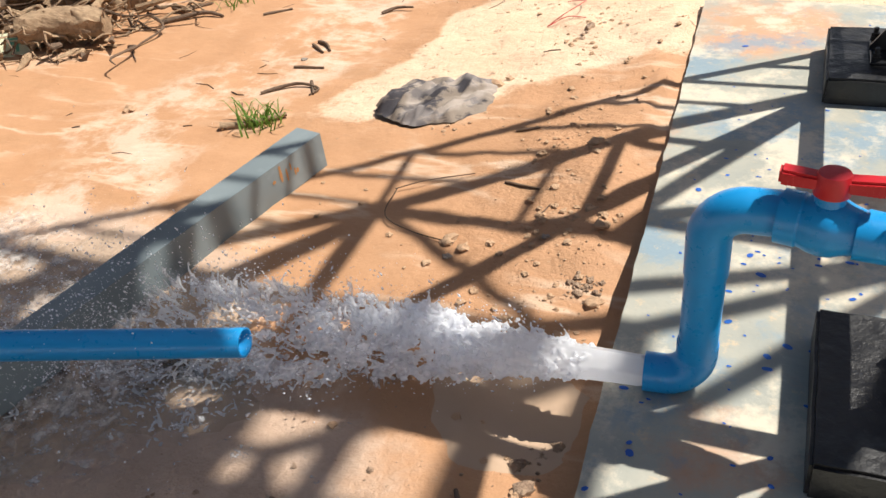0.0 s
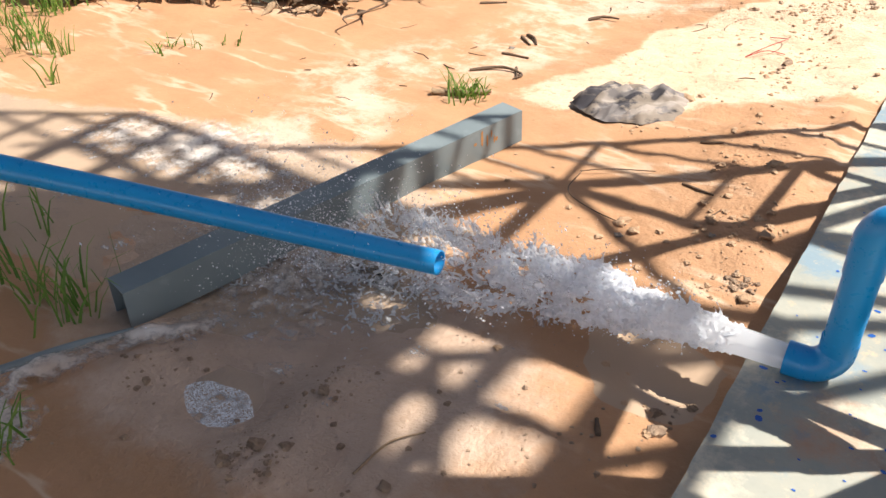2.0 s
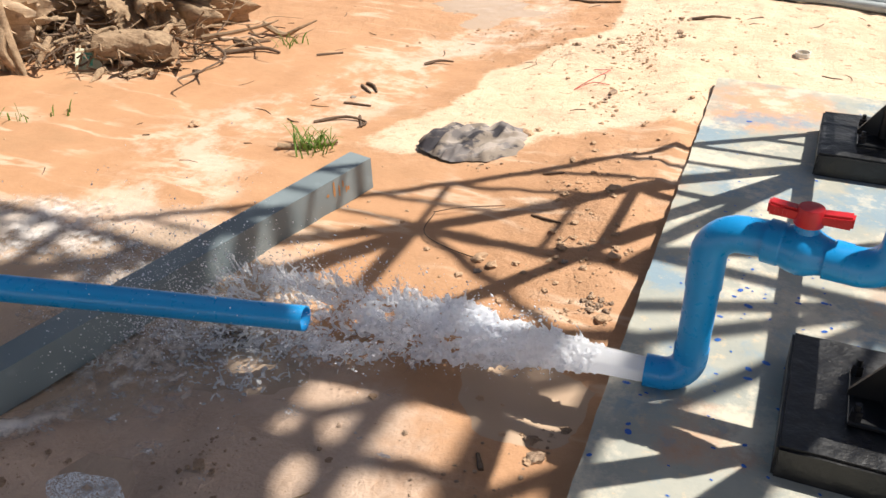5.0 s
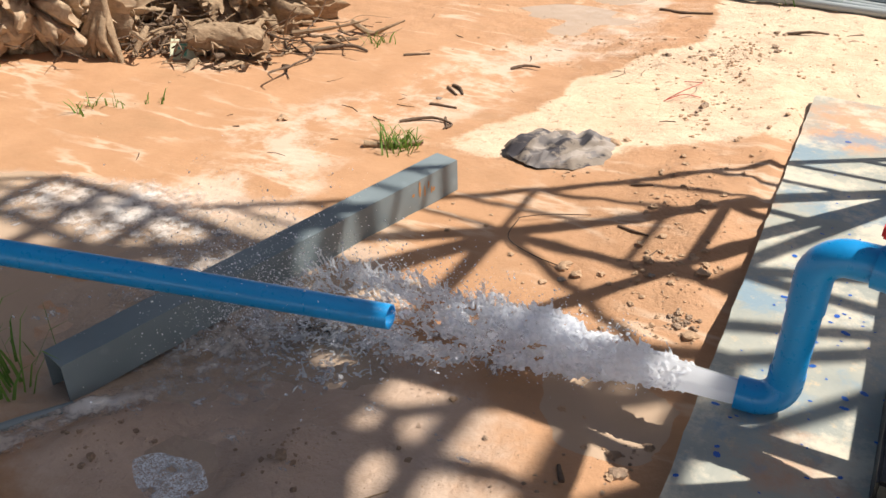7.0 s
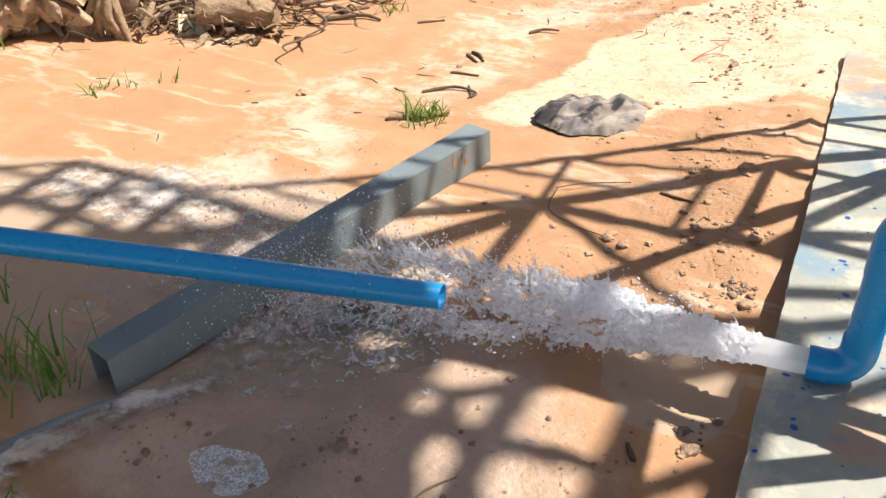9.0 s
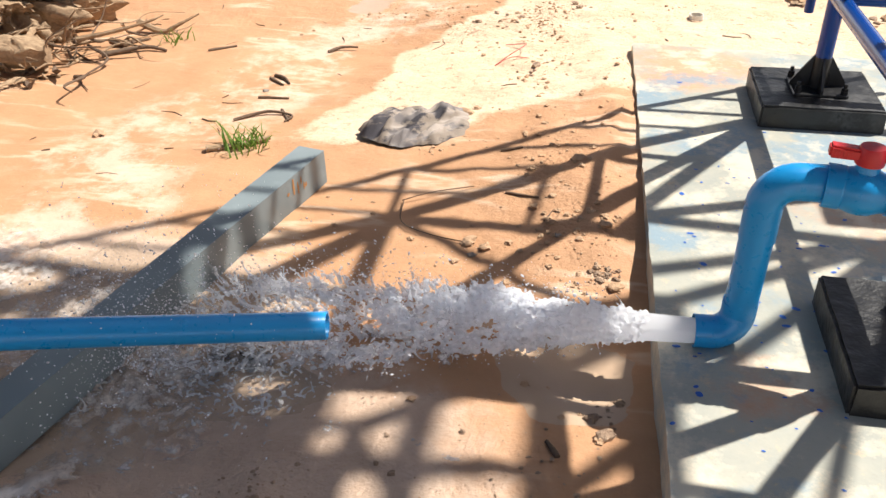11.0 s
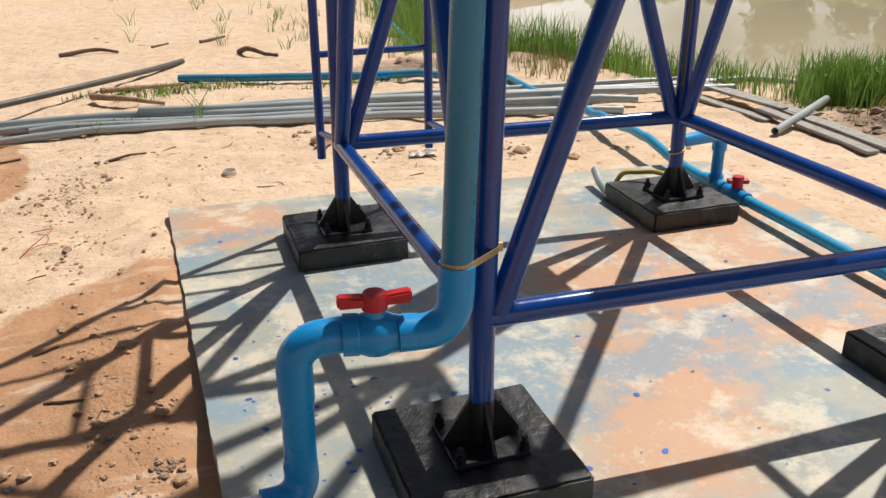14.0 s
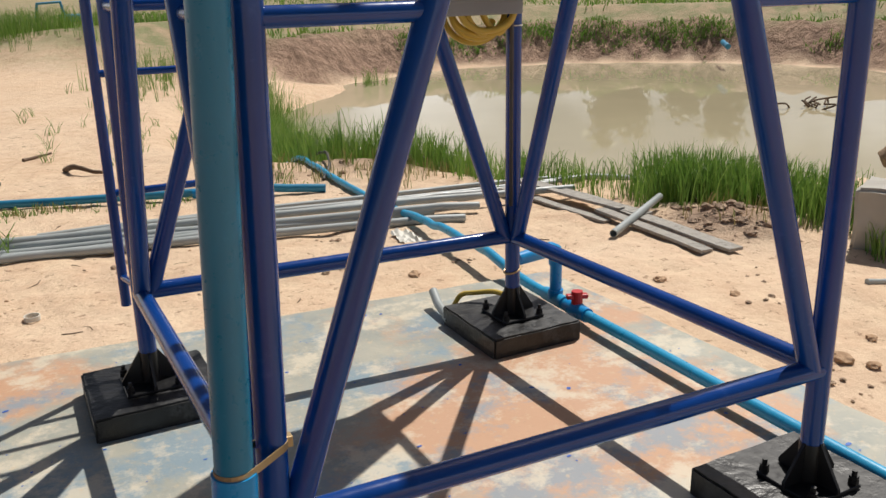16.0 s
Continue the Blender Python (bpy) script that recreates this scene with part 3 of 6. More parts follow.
# unseen mid ring and cross braces, guessed to thicken the tower's shadow lattice
UP = (NODE + TOP) / 2
for k, l in ("ab", "bc", "cd", "da"):
    bar(on_leg(k, UP), on_leg(l, UP), 0.02, "beam")
    bar(on_leg(k, NODE), on_leg(l, UP), 0.018, "brace")
    bar(on_leg(l, UP), on_leg(k, TOP), 0.018, "brace")
PLAT, OVER = TOP + 0.045, 0.36
px0, px1, py0, py1 = -OVER, 1.31 + OVER, -OVER, 1.34 + OVER
# unseen platform grid, its bars sized for the light patches between their shadows
for i in range(9):
    x, y = px0 + (px1 - px0) * i / 8, py0 + (py1 - py0) * i / 8
    bar((x, py0, PLAT), (x, py1, PLAT), 0.034 if i in (0, 8) else 0.030, "joist")
    bar((px0, y, PLAT + 0.03), (px1, y, PLAT + 0.03), 0.032 if i % 2 == 0 else 0.026, "joist")
for x, y in ((px0, py0), (px1, py0), (px1, py1), (px0, py1), ((px0 + px1) / 2, py1), (px0, (py0 + py1) / 2)):
    bar((x, y, PLAT), (x, y, PLAT + 0.8), 0.017, "rail_post")
for z in (0.4, 0.8):
    for p, q in (((px0, py0), (px1, py0)), ((px1, py0), (px1, py1)), ((px1, py1), (px0, py1)), ((px0, py1), (px0, py0))):
        bar((*p, PLAT + z), (*q, PLAT + z), 0.017, "hand_rail")


def base_foot(k):
    """The black-painted foot of a leg: plate and four triangular gussets."""
    x, y = BASE[k]
    z0 = PL_TOP
    bm = bmesh.new()
    box(bm, (x - 0.085, y - 0.085, z0), (x + 0.085, y + 0.085, z0 + 0.010))
    part("base_plate", bevelled(bm, 0.002, 1), BLACK_STEEL, tower)
    tube("leg_foot", [(x, y, z0 + 0.01), on_leg(k, 0.185)], LEG_R + 0.001, BLACK_STEEL, tower, 18)
    for a in (45, 135, 225, 315):
        bm = bmesh.new()
        prof = [(0.02, z0 + 0.01), (0.088, z0 + 0.01), (0.088, z0 + 0.022), (0.026, z0 + 0.115), (0.02, z0 + 0.115)]
        m = Matrix.Translation((x, y, 0)) @ Matrix.Rotation(radians(a - 45 + TURN_G), 4, "Z")
        vs = [[bm.verts.new(m @ Vector((r, s, z))) for r, z in prof] for s in (-0.004, 0.004)]
        bm.faces.new(vs[0]), bm.faces.new(vs[1][::-1])
        for i in range(5):
            j = (i + 1) % 5
            bm.faces.new((vs[0][j], vs[0][i], vs[1][i], vs[1][j]))
        part("gusset", bm, BLACK_STEEL, tower)


PL_TOP, TURN_G = 0.075, 0.0
PLINTHS = {"a": (0.006, 0.032, 0.38, 0.38), "b": (0.0, 1.385, 0.38, 0.37), "c": (1.29, 1.30, 0.37, 0.385), "d": (1.31, -0.01, 0.375, 0.37)}


def plinth(k):
    x, y, w, d = PLINTHS[k]
    th = empty("plinth", "black bitumen-coated concrete plinth under a tower leg", "plinth", "plinths of the tower", (x, y, 0))
    bm = bmesh.new()
    vs = box(bm, (-w / 2, -d / 2, -0.01), (w / 2, d / 2, PL_TOP))
    bmesh.ops.bevel(bm, geom=list(bm.edges), offset=0.006, segments=2, affect="EDGES")
    bmesh.ops.subdivide_edges(bm, edges=[e for e in bm.edges if e.calc_length() > 0.1], cuts=14, use_grid_fill=True)
    for v in bm.verts:
        p = v.co
        n = noise.noise_vector((p.x * 14 + x * 9, p.y * 14, p.z * 14 + y * 5))
        v.co += n * 0.0022 + Vector((0, 0, -abs(noise.noise((p.x * 5 + x, p.y * 5 + y, 0))) * 0.004 if p.z > 0.06 else 0))
    smooth(part("block", bm, BITUMEN, th), 35)
    bx, by = BASE[k]
    for sx, sy in ((1, 1), (1, -1), (-1, 1), (-1, -1)):
        bolt = part("anchor_bolt", sweep(bmesh.new(), [(0, 0, 0), (0, 0, 0.038)], 0.0065, 10), BLACK_STEEL, th)
        bolt.location = (bx - x + sx * 0.072, by - y + sy * 0.072, PL_TOP + 0.008)
        bm = bmesh.new()
        sweep(bm, [(0, 0, 0.002), (0, 0, 0.014)], 0.0125, 6)
        sweep(bm, [(0, 0, 0.0145), (0, 0, 0.024)], 0.0115, 6)
        nut = part("nut", bm, BLACK_STEEL, bolt)
        nut.rotation_euler = (0, 0, sx * 0.4 + sy)
    return th


for k in "abcd":
    plinth(k)
    base_foot(k)

# ladder hung behind the back-left leg
ladder = tower
LX, LY = (-0.012, 0.41), 1.65
for x in LX:
    tube("ladder_rail", [(x, LY, 0.25), (x + 0.02, LY - 0.02, TOP + 0.9)], 0.0165, BLUE_STEEL, tower, 12)
for i in range(13):
    z = 0.635 + 0.38 * (i - 1)
    if i:
        tube("ladder_rung", [(LX[0], LY, z), (LX[1], LY, z)], 0.012, BLUE_STEEL, tower, 10)
for z in (LOW, NODE, TOP):
    for x in LX:
        y0 = 1.385 - (x / 1.28) * 0.095
        tube("ladder_stay", [(x, LY, z - 0.03), (max(x, 0.02), y0, z)], 0.012, BLUE_STEEL, tower, 10)

# platform and tank, whose shade falls on the ground
tank = empty("water_tank", "grey round water tank on top of the tower", "water tank")
bm = bmesh.new()
sweep(bm, [(MID.x, MID.y, TOP + 0.097), (MID.x, MID.y, TOP + 0.15), (MID.x, MID.y, TOP + 1.2), (MID.x, MID.y, TOP + 1.4)], [0.8, 0.86, 0.86, 0.35], 40)
smooth(part("tank_body", bm, GREY_BOX, tank))

# ---------------------------------------------------------------- discharge pipe
pipe = empty("discharge_pipe", "blue PVC riser and swan-neck outlet strapped to a tower leg", "pipe")
PY = 0.03
RX, RY = -0.056, -0.012
ELB = 0.036


def riser_at(z):
    return Vector((RX + 0.022 * (z - 0.55) + bow("a", z), RY + 0.012 * (z - 0.55), z))


tube("riser", [riser_at(z) for z in (0.50, 0.7, 1.0, 1.23, 1.5, 1.85, NODE, TOP - 0.1)], RISER_R, PVC_TEAL, pipe, 24)
HZ = 0.392
e0 = riser_at(0.53)
arc = [e0, riser_at(0.47)] + [Vector((RX - 0.062 * (1 - math.cos(a)), RY + 0.0 * a, HZ + 0.062 - 0.062 * math.sin(a))) for a in (math.pi / 2 * k / 8 for k in range(1, 9))] + [Vector((RX - 0.115, RY, HZ))]
arc[2:] = [Vector((p.x, RY + (PY - RY) * min(1, (RX - p.x) / 0.115) * 0.3, p.z)) for p in arc[2:]]
tube("elbow", arc, [ELB + 0.0005] + [ELB] * (len(arc) - 1), PVC, pipe, 24)
v0, v1 = Vector((-0.132, RY + 0.012, HZ)), Vector((-0.29, PY, HZ + 0.003))
valve = smooth(part("ball_valve", sweep(bmesh.new(), [v0, v0 + (v1 - v0) * 0.18, v0 + (v1 - v0) * 0.2, v0 + (v1 - v0) * 0.3, v0 + (v1 - v0) * 0.4, v0 + (v1 - v0) * 0.5, v0 + (v1 - v0) * 0.6, v0 + (v1 - v0) * 0.7, v0 + (v1 - v0) * 0.72, v0 + (v1 - v0) * 0.9],
                                              [0.036, 0.036, 0.034, 0.038, 0.045, 0.047, 0.045, 0.04, 0.042, 0.042], 28), PVC, pipe), 30)
vc = v0 + (v1 - v0) * 0.5
smooth(part("valve_neck", sweep(bmesh.new(), [vc + Vector((0, 0, 0.03)), vc + Vector((0, 0, 0.062))], [0.024, 0.019], 20), PVC, valve))
bm = bmesh.new()
hz = vc.z + 0.062
for k in range(2):
    box(bm, (-0.072 if k else 0.0, -0.0135, 0), (0.0 if k else 0.072, 0.0135, 0.021))
bmesh.ops.bevel(bm, geom=list(bm.edges), offset=0.004, segments=2, affect="EDGES")
for v in bm.verts:
    v.co.z += 0.006 * (abs(v.co.x) / 0.07) ** 2 * (1 if v.co.z > 0.01 else 0.3)
sweep(bm, [(0, 0, -0.006), (0, 0, 0.020), (0, 0, 0.027), (0, 0, 0.028)], [0.026, 0.025, 0.022, 0.013], 20)
handle = smooth(part("handle", bm, RED, pipe, "red plastic lever handle"), 35)
handle.matrix_world = Matrix.Translation((vc.x, vc.y, hz)) @ Matrix.Rotation(radians(-5), 4, "Z")
for sg in (-1, 1):
    for i in range(4):
        bm = bmesh.new()
        xr = sg * 0.05 - 0.012 + i * 0.007
        box(bm, (xr, -0.0148, 0.004), (xr + 0.003, 0.0148, 0.02))
        part("grip_rib", bm, RED, handle)
# swan neck: over, down and out over the soil
VX = -0.372
b0 = Vector((-0.27, PY, HZ + 0.003))
arc = [b0, Vector((VX + 0.055, PY, HZ + 0.003))] + [Vector((VX + 0.055 - 0.055 * math.sin(a), PY, HZ + 0.003 - 0.055 * (1 - math.cos(a)))) for a in (math.pi / 2 * k / 8 for k in range(1, 9))] + [Vector((VX, PY + 0.003, 0.265))]
tube("elbow", arc, ELB, PVC, pipe, 24)
tube("drop_pipe", [(VX, PY + 0.003, 0.28), (VX - 0.003, PY + 0.01, 0.07)], RISER_R + 0.0025, PVC, pipe, 24)
OZ = 0.03
arc = [Vector((VX - 0.003, PY + 0.012, 0.105)), Vector((VX - 0.003, PY + 0.013, OZ + 0.048))] + [Vector((VX - 0.003 - 0.048 * (1 - math.cos(a)), PY + 0.013 - 0.01 * a, OZ + 0.048 - 0.048 * math.sin(a))) for a in (math.pi / 2 * k / 8 for k in range(1, 9))] + [Vector((-0.462, PY - 0.005, OZ))]
tube("outlet_elbow", arc, ELB, PVC, pipe, 24, inner=0.004)
# clamp round riser and leg
c0, c1 = riser_at(0.532), on_leg("a", 0.532)
dirv = (c1 - c0).normalized()
pv = Vector((-dirv.y, dirv.x, 0))
loop = [c0 + (-dirv * math.cos(a) + pv * math.sin(a)) * 0.0325 for a in (math.pi * (k / 10 - 0.5) for k in range(11))]
loop += [c1 + (dirv * math.cos(a) - pv * math.sin(a)) * 0.028 for a in (math.pi * (k / 10 - 0.5) for k in range(11))]
bm = bmesh.new()
lo = [bm.verts.new((p.x, p.y, p.z - 0.007)) for p in loop]
hi = [bm.verts.new((p.x, p.y, p.z + 0.007)) for p in loop]
for i in range(len(loop)):
    j = (i + 1) % len(loop)
    bm.faces.new((lo[i], lo[j], hi[j], hi[i]))
bmesh.ops.recalc_face_normals(bm, faces=bm.faces)
bmesh.ops.solidify(bm, geom=bm.faces[:], thickness=0.0015)
clamp = part("pipe_clamp", bm, BRASS, pipe, "tarnished metal hose clamp")
bm = bmesh.new()
box(bm, (c1.x + 0.024, c1.y - 0.008, 0.522), (c1.x + 0.036, c1.y + 0.012, 0.542))
part("clamp_screw", bevelled(bm, 0.002), BRASS, clamp)

# ---------------------------------------------------------------- around the jet
rng = random.Random(7)


def gz(x, y):
    return height(x, y)


# loose blue pipe that hangs across the jet and comes to the ground beyond it
line = bez([(-1.232, -0.105, 0.041), (-1.733, -0.384, 0.166), (-2.233, -0.628, 0.26), (-2.733, -0.837, 0.323), (-3.6, -1.15, 0.36), (-4.8, -1.5, 0.2), (-6.2, -1.9, gz(-6.2, -1.9) + 0.02)], 6)
jet_pipe = empty("blue_pipe", "loose blue PVC pipe reaching over the spraying water", "pipe")
bm = sweep(bmesh.new(), line, 0.0305, 28, inner=0.0035)
ax0 = (line[0] - line[1]).normalized()
slant = Vector((0.75, -1.2, 0.9)) - ax0 * ax0.dot(Vector((0.75, -1.2, 0.9)))
slant.normalize()
for v in bm.verts:
    if (v.co - line[0]).length < 0.032:
        v.co -= ax0 * 0.42 * (v.co - line[0]).dot(slant)
smooth(part("pipe_body", bm, PVC, jet_pipe))

# galvanised steel channel lying on edge in the mud
CH0, CH1 = Vector((-1.865, -0.56, -0.005)), Vector((-1.555, 0.76, 0.03))


def build_channel():
    ax = (CH1 - CH0).normalized()
    right = Vector((ax.y, -ax.x, 0)).normalized()
    up = right.cross(ax)
    w, h, t = 0.044, 0.108, 0.004
    prof = [(-w, 0), (w, 0), (w, -h), (w - 0.02, -h), (w - 0.02, -h + t), (w - t, -h + t), (w - t, -t), (-w + t, -t), (-w + t, -h + t), (-w + 0.02, -h + t), (-w + 0.02, -h), (-w, -h)]
    bm = bmesh.new()
    n = 24
    rows = []
    for k in range(n + 1):
        p = CH0.lerp(CH1, k / n)
        cut = -0.004 * (1 - k / n) ** 8
        rows.append([bm.verts.new(p + right * a + up * (b + 0.0012 * noise.noise((k * 0.7, a * 20, b * 20))) + ax * (cut * (-b / h))) for a, b in prof])
    m = len(prof)
    for a, b in zip(rows, rows[1:]):
        for i in range(m):
            j = (i + 1) % m
            bm.faces.new((a[i], a[j], b[j], b[i]))
    bm.faces.new(rows[0][::-1]), bm.faces.new(rows[-1])
    bmesh.ops.recalc_face_normals(bm, faces=bm.faces)
    th = empty("steel_channel", "grey galvanised steel channel lying half in the mud", "steel channel")
    part("channel_body", bm, GALV, th)
    # rust runs at the far end
    for i in range(7):
        d = 0.1 + 0.012 * i + rng.uniform(0, 0.05)
        p = CH1 - ax * d
        bm = bmesh.new()
        hgt, wd = rng.uniform(0.01, 0.05), rng.uniform(0.003, 0.007)
        z0 = rng.uniform(-0.06, -0.004)
        vs = [p + right * (w + 0.0012) + up * z0 + ax * (wd * math.cos(a)) + up * (hgt / 2 * math.sin(a)) for a in (2 * math.pi * k / 8 for k in range(8))]
        bm.faces.new([bm.verts.new(v) for v in vs])
        part("rust_run", bm, RUST, th, "orange rust run")
    return th


def rust_mat():
    m = Mat("orange_rust", 0.9)
    m.colour(m.mix(m.noise(60), (0.32, 0.14, 0.05), (0.45, 0.23, 0.09)))
    return m.m


RUST = rust_mat()
build_channel()

# half-buried strip beside it
strip = empty("steel_strip", "half-buried dark steel strip with foam washing over it", "steel strip")
bm = bmesh.new()
pts = bez([(x, y, gz(x, y) + 0.004) for x, y in ((-1.80, -0.58), (-1.87, -0.72), (-1.95, -0.9), (-2.1, -1.2))], 6)
sweep(bm, pts, 0.012, 10)
smooth(part("strip_body", bm, GALV, strip))


# ---- the water
def jet_axis(s):
    """Middle of the jet, s metres from the mouth."""
    return Vector((-0.462 - 0.99 * s, 0.024 - 0.015 * s, OZ - 0.01 * s - 0.10 * s * s))


ICO = bmesh.new()
bmesh.ops.create_icosphere(ICO, subdivisions=1, radius=1.05)
ICO_V, ICO_F = [v.co.copy() for v in ICO.verts], [tuple(v.index for v in f.verts) for f in ICO.faces]
ICO.free()


def fused(name, balls, voxel, label, parent):
    """Water as one wet skin drawn over many small balls (place, radius)."""
    verts, faces = [], []
    for p, rad in balls:
        b = len(verts)
        verts.extend((p.x + v.x * rad * 1.35, p.y + v.y * rad, p.z + v.z * rad) for v in ICO_V)
        faces.extend((b + i, b + j, b + k) for i, j, k in ICO_F)
    me = bpy.data.meshes.new(name)
    me.from_pydata(verts, [], faces)
    me.materials.append(FROTH)
    ob = tagged(new(name, me), label, kind="stuff")
    mod = ob.modifiers.new("skin", "REMESH")
    mod.mode, mod.voxel_size, mod.use_smooth_shade = "VOXEL", voxel, True
    soft = ob.modifiers.new("soften", "SMOOTH")
    soft.factor, soft.iterations = 0.5, 3
    ob.parent = parent


def films(name, starts, label, parent):
    """Torn films of water, wrinkled and holed; starts: place, direction, side, length, width, body."""
    verts, faces, body = [], [], []
    nu, nv = 9, 6
    for n, (p, d, side, ln, wd, full) in enumerate(starts):
        up = d.cross(side).normalized()
        b = len(verts)
        for i in range(nu + 1):
            for k in range(nv + 1):
                u, v = i / nu, k / nv * 2 - 1
                q = Vector((u * 2.2, v * 1.3, n * 1.7))
                rag = 1 + 0.55 * noise.noise(q * 1.7)
                c = p + d * (ln * u * (1 + 0.35 * noise.noise((v * 2.4, n * 0.9, 3)))) + side * (wd * v * rag * (0.6 + 0.5 * math.sin(u * 2.6)))
                c += up * (0.32 * wd * noise.noise(q * 1.1) + 0.22 * wd * noise.noise(q * 2.7) - 0.35 * wd * v * v)
                g = gz(c.x, c.y) + 0.002
                verts.append((c.x, c.y, max(c.z, g)))
                body.append(full - 0.75 * max(abs(v), abs(u * 2 - 1)) ** 2)
        for i in range(nu):
            for k in range(nv):
                a = b + i * (nv + 1) + k
                faces.append((a, a + nv + 1, a + nv + 2, a + 1))
    me = bpy.data.meshes.new(name)
    me.from_pydata(verts, [], faces)
    me.attributes.new("body", "FLOAT", "POINT").data.foreach_set("value", body)
    me.polygons.foreach_set("use_smooth", [True] * len(faces))
    me.materials.append(SPLASH)
    ob = tagged(new(name, me), label, kind="stuff")
    ob.parent = parent


def build_jet():
    th = empty("water_jet", "white frothy water jet gushing from the outlet onto the soil", "water jet")
    def gauss3(k):
        return Vector((rng.gauss(0, k), rng.gauss(0, k), rng.gauss(0, k)))

    balls, skins = [], []

    def thread(p, d, bend, ln, rad):
        """A string of balls: thick root, thin neck, bead at the tip."""
        n = max(3, int(ln / (rad * 1.1)))
        for k in range(n + 1):
            t = k / n
            f = (1.0 - 0.62 * t) if t < 0.85 else 0.62
            c = p + d * ln * t + bend * t * t
            if c.z > gz(c.x, c.y):
                balls.append((c, rad * f * rng.uniform(0.85, 1.15)))

    # the solid stream at the mouth
    for i in range(60):
        s = 0.0045 * i
        balls.append((jet_axis(s), 0.031 + 0.03 * s))
    # froth: lumps that thin out along the jet
    for i in range(6600):
        s = 0.10 + 0.90 * rng.random() ** 0.9
        a = rng.uniform(0, 2 * math.pi)
        gust = 1.0 + 0.5 * noise.noise((s * 8, math.cos(a) * 1.5, math.sin(a) * 1.5))
        full = 0.031 + 0.098 * s ** 1.1
        rad = full * (rng.uniform(0.0, 1.0) ** 0.55) * (gust if s > 0.2 else 1.0)
        c = jet_axis(s) + Vector((0, math.cos(a) * rad, math.sin(a) * rad * 0.95))
        thin = noise.noise((c.x * 14, c.y * 22, c.z * 22))
        if c.z < gz(c.x, c.y) + 0.003 or (s > 0.3 and thin < -0.25 + 0.75 * step(0.3, 1.0, s)):
            continue
        balls.append((c, rng.uniform(0.0035, 0.0085) * (1.0 - 0.25 * s) * (0.6 + 0.4 * step(0.15, 0.45, s))))
    # tongues torn off it
    for i in range(1400):
        s = 0.14 + 1.0 * rng.random() ** 0.8
        a = rng.uniform(0, 2 * math.pi)
        gust = 1.0 + 0.5 * noise.noise((s * 8, math.cos(a) * 1.5, math.sin(a) * 1.5))
        rad = (0.026 + 0.094 * s) * rng.uniform(0.7, 1.0) * gust
        c = jet_axis(s) + Vector((0, math.cos(a) * rad, math.sin(a) * rad * 0.9))
        if c.z < gz(c.x, c.y) + 0.004:
            continue
        d = (Vector((-0.9, math.cos(a) * 0.9, math.sin(a) * 0.85 + 0.15)) + gauss3(0.5)).normalized()
        ln = rng.uniform(0.012, 0.055) * (0.45 + 0.8 * s)
        thread(c, d, gauss3(0.6) * ln + Vector((0, 0, -0.25 * ln)), ln, rng.uniform(0.0028, 0.0052))
        if i % 6 == 0 and s > 0.45:
            side = d.cross(Vector((0, math.cos(a), math.sin(a)))).normalized()
            skins.append((c, d, side, rng.uniform(0.03, 0.07), rng.uniform(0.010, 0.026), rng.uniform(0.2, 0.5)))
    # crowns thrown up where the jet strikes mud and channel
    for i in range(70):
        cx, cy = -1.56 + max(-0.42, min(0.34, rng.gauss(0, 0.22))), -0.06 + max(-0.2, min(0.2, rng.gauss(0, 0.13)))
        g = gz(cx, cy) + 0.005
        lean = rng.uniform(0, 2 * math.pi)
        tall = rng.uniform(0.02, 0.10)
        for k in range(12):
            a = lean + rng.gauss(0, 0.7)
            p = Vector((cx + rng.gauss(0, 0.035), cy + rng.gauss(0, 0.035), g + rng.uniform(0, 0.03)))
            d = (Vector((math.cos(a) * 0.7 - 0.35, math.sin(a) * 0.7, rng.uniform(0.1, 1.0))) + gauss3(0.4)).normalized()
            thread(p, d, gauss3(0.012) + Vector((0, 0, -0.02)), tall * rng.uniform(0.15, 0.6), rng.uniform(0.0022, 0.0045))
        for k in range(1):
            a = lean + rng.gauss(0, 0.6)
            d = Vector((math.cos(a) * 0.7 - 0.3, math.sin(a) * 0.7, rng.uniform(0.2, 0.9))).normalized()
            skins.append((Vector((cx, cy, g)), d, d.cross(Vector((0.2, 0.1, 1))).normalized(), tall * rng.uniform(0.7, 1.4), rng.uniform(0.015, 0.045), rng.uniform(0.15, 0.5)))
    # low laces running out over the brown water
    for i in range(70):
        x, y = rng.gauss(-1.72, 0.33), rng.gauss(-0.22, 0.15)
        a = rng.gauss(3.3, 0.7)
        d = Vector((math.cos(a), math.sin(a), rng.uniform(0.0, 0.25))).normalized()
        skins.append((Vector((x, y, gz(x, y) + 0.012)), d, Vector((-d.y, d.x, 0)).normalized(), rng.uniform(0.04, 0.13), rng.uniform(0.015, 0.04), rng.uniform(0.05, 0.4)))
    fused("splash", balls, 0.0026, "white froth and thrown tongues of water", th)
    films("water_film", skins, "torn white films of splashing water", th)

    # thrown drops
    verts, faces = [], []
    octa = [Vector(v) for v in ((1, 0, 0), (-1, 0, 0), (0, 1, 0), (0, -1, 0), (0, 0, 1), (0, 0, -1))]
    tri = ((0, 2, 4), (2, 1, 4), (1, 3, 4), (3, 0, 4), (2, 0, 5), (1, 2, 5), (3, 1, 5), (0, 3, 5))

    def bead(p, d, rad, stretch):
        b = len(verts)
        side = d.orthogonal().normalized()
        up = d.cross(side)
        for v in octa:
            verts.append((p + d * v.x * rad * stretch + side * v.y * rad + up * v.z * rad)[:])
        faces.extend([tuple(b + i for i in t) for t in tri])

